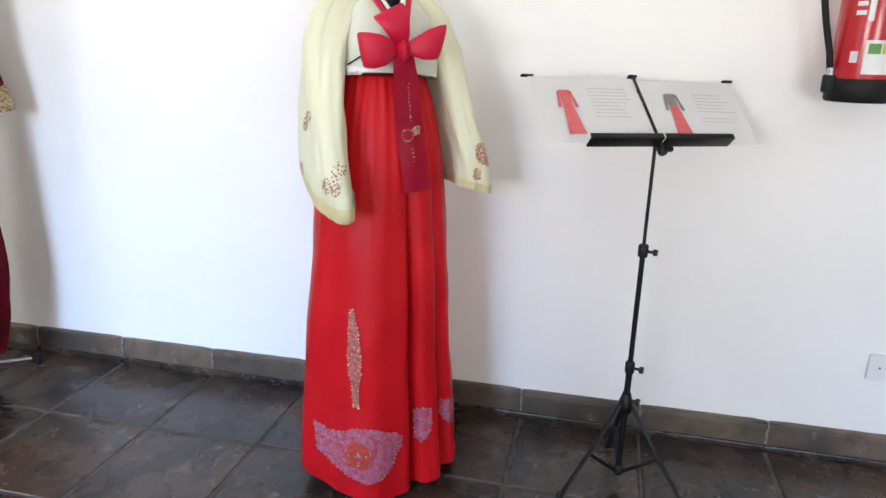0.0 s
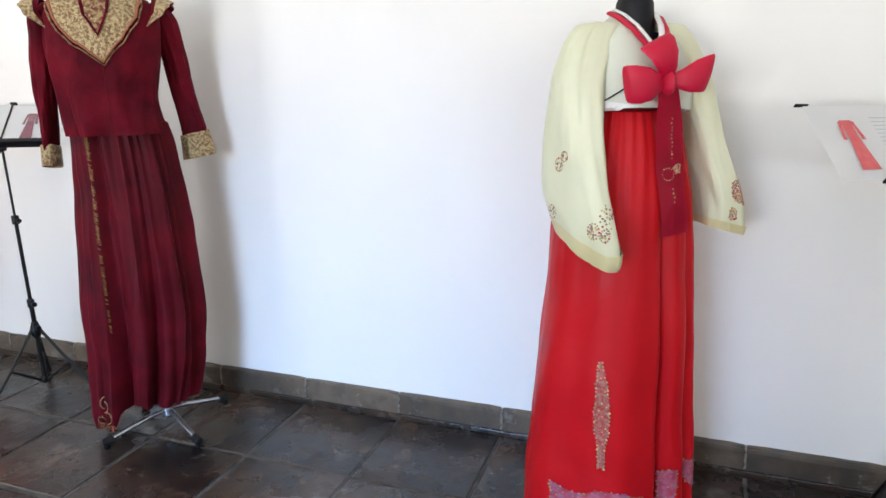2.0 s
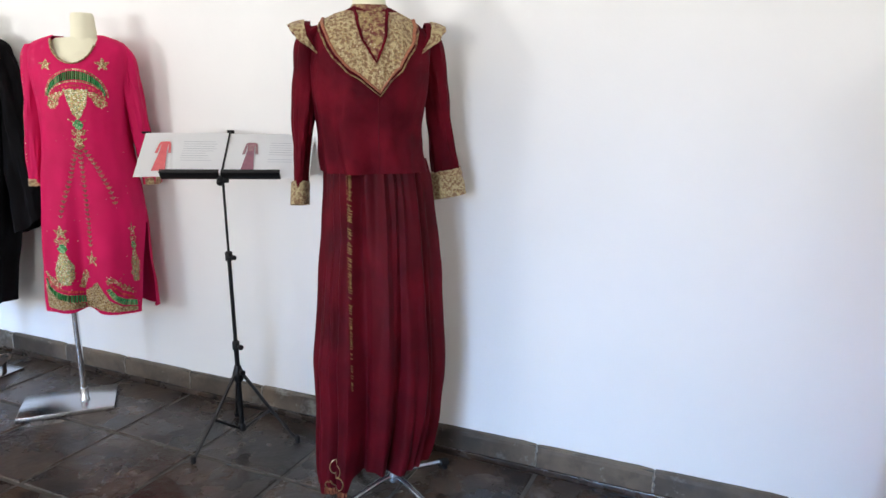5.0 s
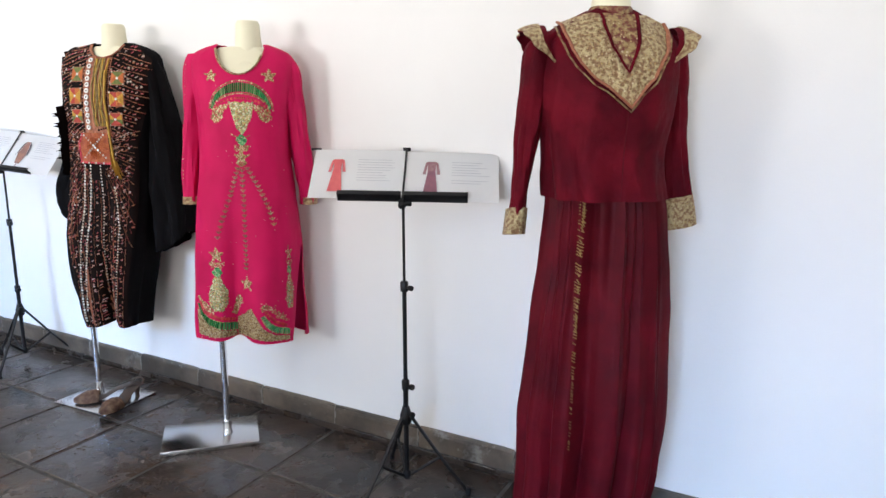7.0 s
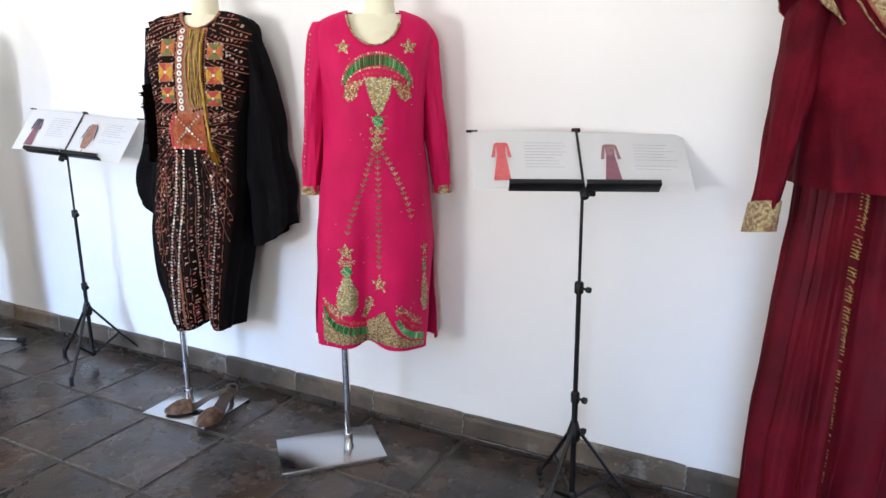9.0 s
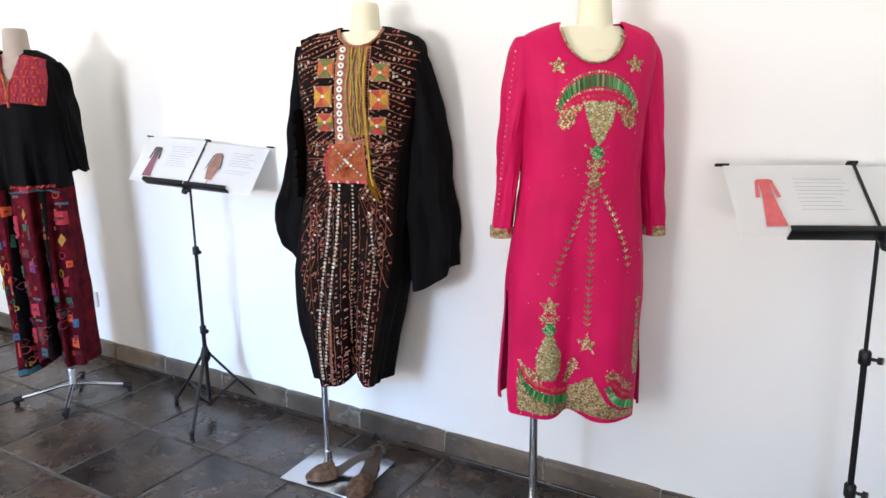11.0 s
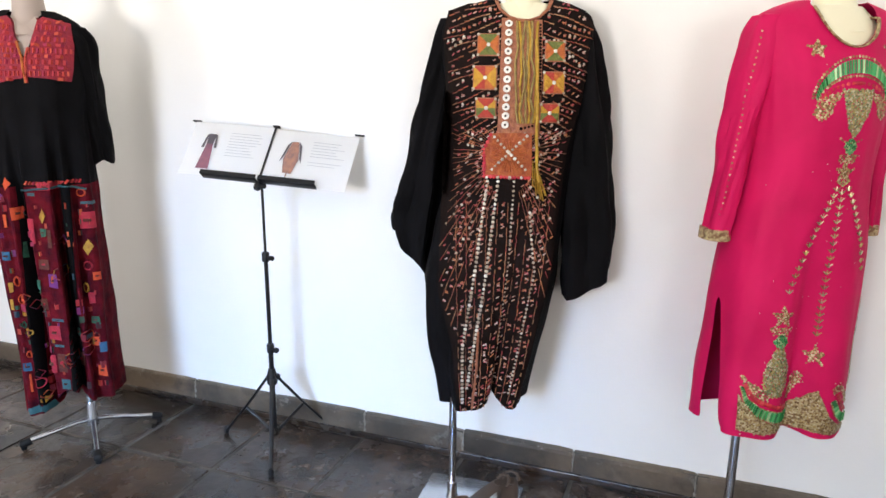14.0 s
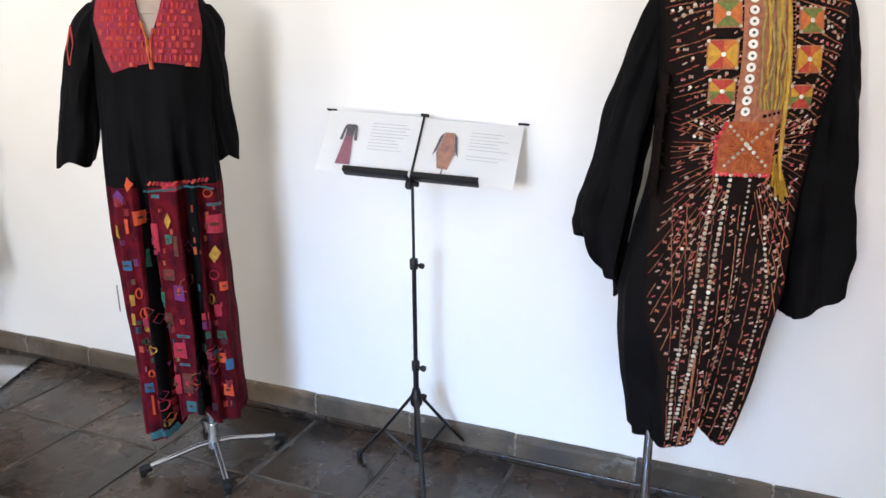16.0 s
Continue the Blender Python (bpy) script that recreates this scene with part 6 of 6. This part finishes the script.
APPLIQUES = [
    ('d', -0.154, 0.990, 0.013, 0.026, A_ORANGE),
    ('d', -0.188, 0.953, 0.018, 0.026, A_PURPLE),
    ('s', -0.138, 0.889, 0.014, 0.024, A_ORANGE),
    ('s', -0.208, 0.848, 0.006, 0.022, A_GOLD),
    ('s', -0.178, 0.864, 0.006, 0.026, A_ORANGE),
    ('s', -0.197, 0.742, 0.013, 0.018, A_BLUE),
    ('s', -0.133, 0.762, 0.007, 0.032, A_GREEN),
    ('r', -0.175, 0.651, 0.012, 0.020, A_ORANGE),
    ('r', -0.167, 0.585, 0.016, 0.020, A_ORANGE),
    ('s', -0.198, 0.631, 0.005, 0.020, A_GOLD),
    ('s', -0.203, 0.570, 0.005, 0.022, A_GOLD),
    ('r', -0.162, 0.538, 0.010, 0.012, A_GOLD),
    ('r', -0.154, 0.472, 0.010, 0.013, A_GOLD),
    ('r', -0.174, 0.494, 0.009, 0.013, A_GREEN),
    ('r', -0.174, 0.383, 0.013, 0.014, A_ORANGE),
    ('s', -0.191, 0.337, 0.014, 0.018, A_BLUE),
    ('s', -0.190, 0.276, 0.004, 0.040, A_ORANGE),
    ('r', -0.148, 0.282, 0.016, 0.020, A_CRIMSON),
    ('d', -0.142, 0.216, 0.020, 0.014, A_GOLD),
    ('s', -0.077, 0.953, 0.015, 0.006, TEAL),
    ('s', -0.018, 0.980, 0.034, 0.014, A_CRIMSON),
    ('d', -0.045, 0.879, 0.013, 0.030, A_GOLD),
    ('s', -0.048, 0.823, 0.011, 0.016, A_GREEN),
    ('s', -0.027, 0.803, 0.007, 0.036, A_RUST),
    ('s', -0.092, 0.828, 0.009, 0.050, A_CRIMSON),
    ('s', -0.035, 0.656, 0.018, 0.028, A_PURPLE),
    ('s', -0.103, 0.631, 0.013, 0.030, A_GREEN),
    ('s', -0.090, 0.570, 0.020, 0.024, A_RUST),
    ('s', -0.041, 0.512, 0.024, 0.006, TEAL),
    ('s', -0.049, 0.416, 0.020, 0.005, TEAL),
    ('s', -0.061, 0.464, 0.026, 0.030, A_CRIMSON),
    ('s', -0.047, 0.352, 0.018, 0.040, A_RUST),
    ('s', -0.044, 0.271, 0.018, 0.022, TEAL),
    ('s', -0.063, 0.712, 0.022, 0.020, A_RUST),
    ('s', -0.091, 0.347, 0.016, 0.040, A_CRIMSON),
    ('r', 0.051, 0.950, 0.014, 0.014, A_ORANGE),
    ('s', 0.067, 0.914, 0.026, 0.006, TEAL),
    ('s', 0.059, 0.853, 0.027, 0.034, A_CRIMSON),
    ('d', 0.053, 0.757, 0.018, 0.034, A_GOLD),
    ('s', 0.067, 0.651, 0.012, 0.017, A_ORANGE),
    ('r', 0.033, 0.608, 0.009, 0.020, A_GOLD),
    ('s', 0.049, 0.487, 0.015, 0.016, A_GREEN),
    ('s', 0.018, 0.451, 0.012, 0.018, A_GREEN),
    ('s', 0.041, 0.406, 0.015, 0.020, A_ORANGE),
    ('s', 0.060, 0.383, 0.010, 0.022, A_BLUE),
    ('s', 0.051, 0.292, 0.015, 0.024, A_ORANGE),
    ('r', 0.046, 0.689, 0.014, 0.018, A_CRIMSON),
    ('s', 0.047, 0.570, 0.010, 0.024, A_CRIMSON),
    ('s', 0.017, 0.347, 0.012, 0.030, A_RUST),
    ]
# black strips laid along the two deep folds of the skirt
for fold_strip in ([(-0.116, 0.99), (-0.084, 0.99), (-0.092, 0.80), (-0.098, 0.55), (-0.100, 0.30), (-0.094, 0.20), (-0.116, 0.185), (-0.120, 0.50), (-0.118, 0.80)],
               [(0.026, 0.99), (0.050, 0.99), (0.042, 0.80), (0.036, 0.55), (0.034, 0.30), (0.034, 0.235), (-0.002, 0.245), (0.008, 0.45), (0.018, 0.75)]):
    part("fold_strip", patch(fm, fold_strip, 0.014, 0.0045), BLACK_CLOTH, g, "black strip along a deep fold")
for kind, cx, cz, w, h, mat_a in APPLIQUES:
    rim_x = float(np.interp(cz, (0.14, 0.5, 0.95), (-0.160, -0.174, -0.190)))
    cx = rim_x + (cx + 0.212) * (0.11 - rim_x) / 0.322
    w, h = w * 0.86, h * 0.86
    lay = fm
    if cx > 0.035:                 # the side panel turns away from the front
        lay, cx = fside, 0.018 + (cx - 0.035) * 1.15
    if kind == "r":
        c = arc(cx, cz, w, h, 0, 360, 10)
        part("applique_ring", stitches(lay, [(p[0], p[1], q[0], q[1], 0.005) for p, q in zip(c, c[1:])], 0.007), mat_a, g)
    else:
        j = rp.uniform(-0.003, 0.003)
        shape = [(cx - w, cz + j), (cx + j, cz - h), (cx + w, cz - j), (cx - j, cz + h)] if kind == "d" else [(cx - w, cz - h + j), (cx + w, cz - h - j), (cx + w - j, cz + h), (cx - w + j, cz + h)]
        ap = part("applique", patch(lay, shape, 0.012, 0.005), mat_a, g)
        if w > 0.009 and kind == "s":
            part("stitched_eye", stitches(lay, [(cx - w * 0.4, cz, cx + w * 0.4, cz, h * 0.5)], 0.007), A_RUST if mat_a is not A_RUST else A_CRIMSON, ap)
part("teal_band", braid(fm, [(-0.10, 0.965), (-0.03, 0.972), (0.03, 0.978), (0.095, 0.962)], 0.006, 0.005), TEAL, g)
part("red_band", stitches(fm, [(-0.08 + 0.012 * i, 0.985, -0.072 + 0.012 * i, 0.997, 0.008) for i in range(14)], 0.005), CROSS, g)
part("hem_band", patch(fm, [(-0.165, 0.178), (-0.160, 0.155), (-0.075, 0.168), (-0.085, 0.200)], 0.016, 0.004), TEAL, g)

# ---- costume beyond the patchwork dress: only its stand comes into view ----
plate_stand(pose(-7.06, 2.88, 0, 0, 0, 24), 0.38, 0.36, 0.012, (-0.16, 0.03), 1.1, "polished steel plate stand with a chrome pole")
g = thing("plain_dress", pose(-7.27, 2.90, 0, 0, 0, 24), "dark plain long-sleeved dress on a pole stand", "dress", "costumes on display")
part("dress_body", cloth([(1.53, 0, 0, 0.09, 0.05), (1.48, 0, 0, 0.18, 0.09), (1.3, 0, 0, 0.17, 0.11), (1.05, 0, 0, 0.16, 0.11), (0.45, 0, 0, 0.20, 0.13)], 36, 72, 2.3, lambda a, s: 0.008 * (1 - s) * math.sin(9 * a)), BLACK_CLOTH, g)
for s in (-1, 1):
    part("sleeve", cloth([(1.50, s * 0.16, 0, 0.05, 0.05), (1.3, s * 0.20, 0, 0.05, 0.06), (0.95, s * 0.23, 0, 0.05, 0.06)], 24, 36, 2.2, wrinkle=0.012), BLACK_CLOTH, g)

# ---- music stands with their sheets ----
STANDS = [
    (0.487, 2.765, 0.3, 97, 0.200, 31, 1.018, 1.0, 46, [("long", PRINT_RED, PRINT_RED, 0.172), ("long", PRINT_RED, PRINT_GREY, 0.165)]),
    (-2.532, 2.835, -0.7, 17, 0.215, 27, 1.020, 1.0, 48, [("long", PRINT_RED, PRINT_RED, 0.165), ("long", PRINT_WINE, PRINT_MAROON, 0.165)]),
    (-4.912, 2.905, 0, 60, 0.222, 9, 1.000, 3.6, 38, [("long", PRINT_WINE, PRINT_BLACK, 0.175), ("wide", PRINT_BROWN, PRINT_BLACK, 0.175)]),
]
for x, y, lean, ft_turn, reach, turn, dz, roll, tip, sheets in STANDS:
    st, dm = music_stand(pose(x, y, 0, 0, lean), ft_turn, reach, turn, dz, roll, tip, "black folding music stand holding printed sheets")
    info_sheet(dm, -0.306, sheets[0][:3], sheets[0][3], -0.3, "white printed sheet with a dress picture, on a music stand")
    info_sheet(dm @ pose(0, -0.001, -0.004), 0.003, sheets[1][:3], sheets[1][3], 0.8, "white printed sheet with a dress picture, on a music stand")

# ---- on the wall ----
ex = thing("fire_extinguisher", pose(1.005, 2.995, 1.122), "red fire extinguisher with black foot, hung on the wall", "extinguisher")
part("cylinder", lathe([(0.070, 0.03), (0.074, 0.06), (0.074, 0.40), (0.066, 0.44), (0.045, 0.475), (0.022, 0.49)], 36), EXT_RED, ex, "red enamelled cylinder")
part("foot", lathe([(0.074, 0.0), (0.079, 0.006), (0.079, 0.052), (0.076, 0.060)], 36), BLACK_RUBBER, ex, "black plastic foot ring")
part("hose_cup", boxed(-0.094, -0.064, -0.035, -0.008, 0.022, 0.068, 0.005), BLACK_RUBBER, ex)
part("hose", tube([(-0.078, -0.02, 0.06), (-0.088, -0.022, 0.12), (-0.110, -0.022, 0.20), (-0.132, -0.020, 0.30), (-0.134, -0.014, 0.40), (-0.100, -0.006, 0.50), (-0.03, 0, 0.53)], 0.0085, 12), BLACK_RUBBER, ex, "black rubber hose")
part("hose_ferrule", rodded((-0.0775, -0.02, 0.058), (-0.0795, -0.021, 0.086), 0.011, segments=14), CHROME, ex)
part("valve", rodded((0, 0, 0.485), (0, 0, 0.55), 0.02, segments=16), CHROME, ex)
bm = boxed(-0.012, 0.012, -0.10, 0.03, 0.545, 0.555, 0.003)
part("lever", bm, BLACK_PAINT, ex)
part("wall_bracket", boxed(-0.02, 0.02, 0.06, 0.095, 0.36, 0.47, 0.003), GREY_METAL, ex)


def wrapped(a0, a1, z0, z1, r, n=14):
    bm = bmesh.new()
    lo = [bm.verts.new((r * math.cos(radians(a0 + (a1 - a0) * i / n)), r * math.sin(radians(a0 + (a1 - a0) * i / n)), z0)) for i in range(n + 1)]
    hi = [bm.verts.new((v.co.x, v.co.y, z1)) for v in lo]
    for i in range(n):
        bm.faces.new((lo[i], lo[i + 1], hi[i + 1], hi[i]))
    return bm


part("label", wrapped(252, 325, 0.072, 0.155, 0.0748), WHITE_PLASTIC, ex, "white printed label")
part("pictogram", wrapped(258, 280, 0.122, 0.147, 0.0753, 6), LABEL_GREEN, ex)
part("pictogram", wrapped(283, 305, 0.122, 0.147, 0.0753, 6), LABEL_YELLOW, ex)
part("white_print", wrapped(248, 258, 0.20, 0.33, 0.0748, 6), WHITE_PLASTIC, ex)
part("white_print", wrapped(228, 242, 0.10, 0.128, 0.0748, 6), INK, ex)
for i in range(3):
    part("white_print", wrapped(226, 244, 0.215 + 0.022 * i, 0.226 + 0.022 * i, 0.0748, 6), WHITE_PLASTIC, ex)

for x, z, lab in ((-5.97, 0.325, "white wall socket just above the skirting"), (1.245, 0.332, "white wall socket just above the skirting")):
    so = thing("wall_socket", pose(x, WALL_Y, z), lab, "socket", "wall sockets")
    part("cover", boxed(-0.041, 0.041, -0.012, 0.001, -0.041, 0.041, 0.004), WHITE_PLASTIC, so)
    bm = bmesh.new()
    rod(bm, (0, -0.0125, 0), (0, -0.0105, 0), 0.021, segments=24)
    part("well", bm, WHITE_PLASTIC, so)
    for s in (-1, 1):
        part("pin_hole", rodded((s * 0.0095, -0.0135, 0), (s * 0.0095, -0.0115, 0), 0.0028, segments=10), BLACK_RUBBER, so)
crack = part("cable_strip", boxed(-0.0025, 0.0025, -0.004, 0.001, -0.06, 0.06, 0.001), GREY_METAL)
crack.matrix_world = pose(-6.397, WALL_Y, 0.368)
tagged(crack, "thin grey cable strip on the plaster", "cable strip")

# ---- tiles of floor and skirting ----
STEP, FIRST, ROW = 0.3985, 0.160, 3.072
skirting = tagged(new("baseboard"), "brown stone tile skirting with pale joints", kind="structure")


def tile_mesh(name, w, d, z0, z1, chamfer):
    bm = bmesh.new()
    lo = [bm.verts.new((sx * w / 2, sy * d / 2, z0)) for sx, sy in ((-1, -1), (1, -1), (1, 1), (-1, 1))]
    mid = [bm.verts.new((sx * w / 2, sy * d / 2, z1 - chamfer)) for sx, sy in ((-1, -1), (1, -1), (1, 1), (-1, 1))]
    hi = [bm.verts.new((sx * (w / 2 - chamfer), sy * (d / 2 - chamfer), z1)) for sx, sy in ((-1, -1), (1, -1), (1, 1), (-1, 1))]
    for a, b in ((lo, mid), (mid, hi)):
        for k in range(4):
            bm.faces.new((a[k], a[(k + 1) % 4], b[(k + 1) % 4], b[k]))
    bm.faces.new(hi)
    me = bpy.data.meshes.new(name)
    bm.normal_update(), bm.to_mesh(me), bm.free()
    return me


tile_me = tile_mesh("tile", STEP - 0.012, STEP - 0.012, -0.02, 0.0, 0.004)
tile_me.materials.append(TILE)
col = random.Random(5)
verts, faces = [], []
k0, k1 = math.floor((X0 - FIRST) / STEP), math.ceil((X1 - FIRST) / STEP)
for row in range(14):
    y = ROW - STEP * (row + 0.5)
    for k in range(k0, k1):
        x = FIRST + STEP * (k + 0.5)
        if row < 4 and -19 <= k < 4:
            ob = new("tile", tile_me)
            ob.matrix_world = pose(x + col.uniform(-0.002, 0.002), y + col.uniform(-0.002, 0.002), col.uniform(-0.0015, 0.0005), col.uniform(-0.15, 0.15), col.uniform(-0.15, 0.15), col.uniform(-0.3, 0.3) + 90 * col.randrange(4))
            ob.parent = floor
        else:
            n, h = len(verts), STEP / 2 - 0.005
            verts += [(x - h, y - h, 0), (x + h, y - h, 0), (x + h, y + h, 0), (x - h, y + h, 0)]
            faces.append((n, n + 1, n + 2, n + 3))
rest = part("far_tiles", mesh_of(verts, faces), TILE, floor, smooth=False, kind="stuff")

# a skirting tile leans on the wall, with a worn rounded top, over a thin dark foot strip
prof = [(0.018, 0.024), (0.018, 0.085), (0.016, 0.097), (0.010, 0.104), (0.0, 0.106)]
bm = bmesh.new()
L = STEP - 0.008
cuts = 8
rows = []
for i in range(cuts + 1):
    x = -L / 2 + L * i / cuts
    e = 0.002 if i in (0, cuts) else 0.0
    rows.append([bm.verts.new((x, -(p - e if p > e else p), z - e + (0.0015 * noise.noise((x * 30, z * 40, 2)) if z > 0.08 else 0))) for p, z in prof] + [bm.verts.new((x, 0.0, 0.024))])
for a, b in zip(rows, rows[1:]):
    for k in range(len(a)):
        bm.faces.new((a[k], b[k], b[(k + 1) % len(a)], a[(k + 1) % len(a)]))
bm.faces.new(rows[0][::-1]), bm.faces.new(rows[-1])
bmesh.ops.recalc_face_normals(bm, faces=bm.faces[:])
me = bpy.data.meshes.new("skirting_tile")
bm.to_mesh(me), bm.free()
me.materials.append(SKIRT_TILE)
for k in range(k0, k1):
    ob = new("skirting_tile", me)
    ob.matrix_world = pose(FIRST + STEP * (k + 0.5), WALL_Y + 0.001, col.uniform(-0.002, 0.002), col.uniform(-0.6, 0.6), col.uniform(-0.15, 0.15), col.uniform(-0.15, 0.15))
    ob.parent = skirting
part("mortar_bed", boxed(X0, X1, WALL_Y - 0.012, WALL_Y + 0.002, -0.004, 0.100), GROUT, skirting, "pale crumbling mortar", smooth=False)
part("foot_strip", boxed(X0, X1, WALL_Y - 0.021, WALL_Y - 0.012, -0.004, 0.020, 0.003), TILE, skirting, "thin dark strip along the foot", smooth=False)

# pale mortar smeared over the joints of the skirting
MORTAR = surface("pale_mortar", (0.30, 0.275, 0.235), (0.12, 0.10, 0.08), 0.9, scale=60, fine=200, bump=0.5)
smear = random.Random(17)
for k in range(k0, k1):
    x, verts, faces = FIRST + STEP * k, [], []
    for i in range(9):
        z = 0.026 + (0.104 - 0.026) * i / 8
        a, b = smear.uniform(0.001, 0.0065), smear.uniform(0.001, 0.0065)
        y = -0.0195 if z < 0.09 else -0.0195 + (z - 0.09) * 0.6
        verts += [(-a, y + 0.002, z), (0.0, y - 0.0012, z), (b, y + 0.002, z)]
    for i in range(8):
        n = i * 3
        faces += [(n, n + 1, n + 4, n + 3), (n + 1, n + 2, n + 5, n + 4)]
    ob = part("joint_mortar", mesh_of(verts, faces), MORTAR, skirting)
    ob.matrix_world = pose(x, WALL_Y + 0.001, 0)
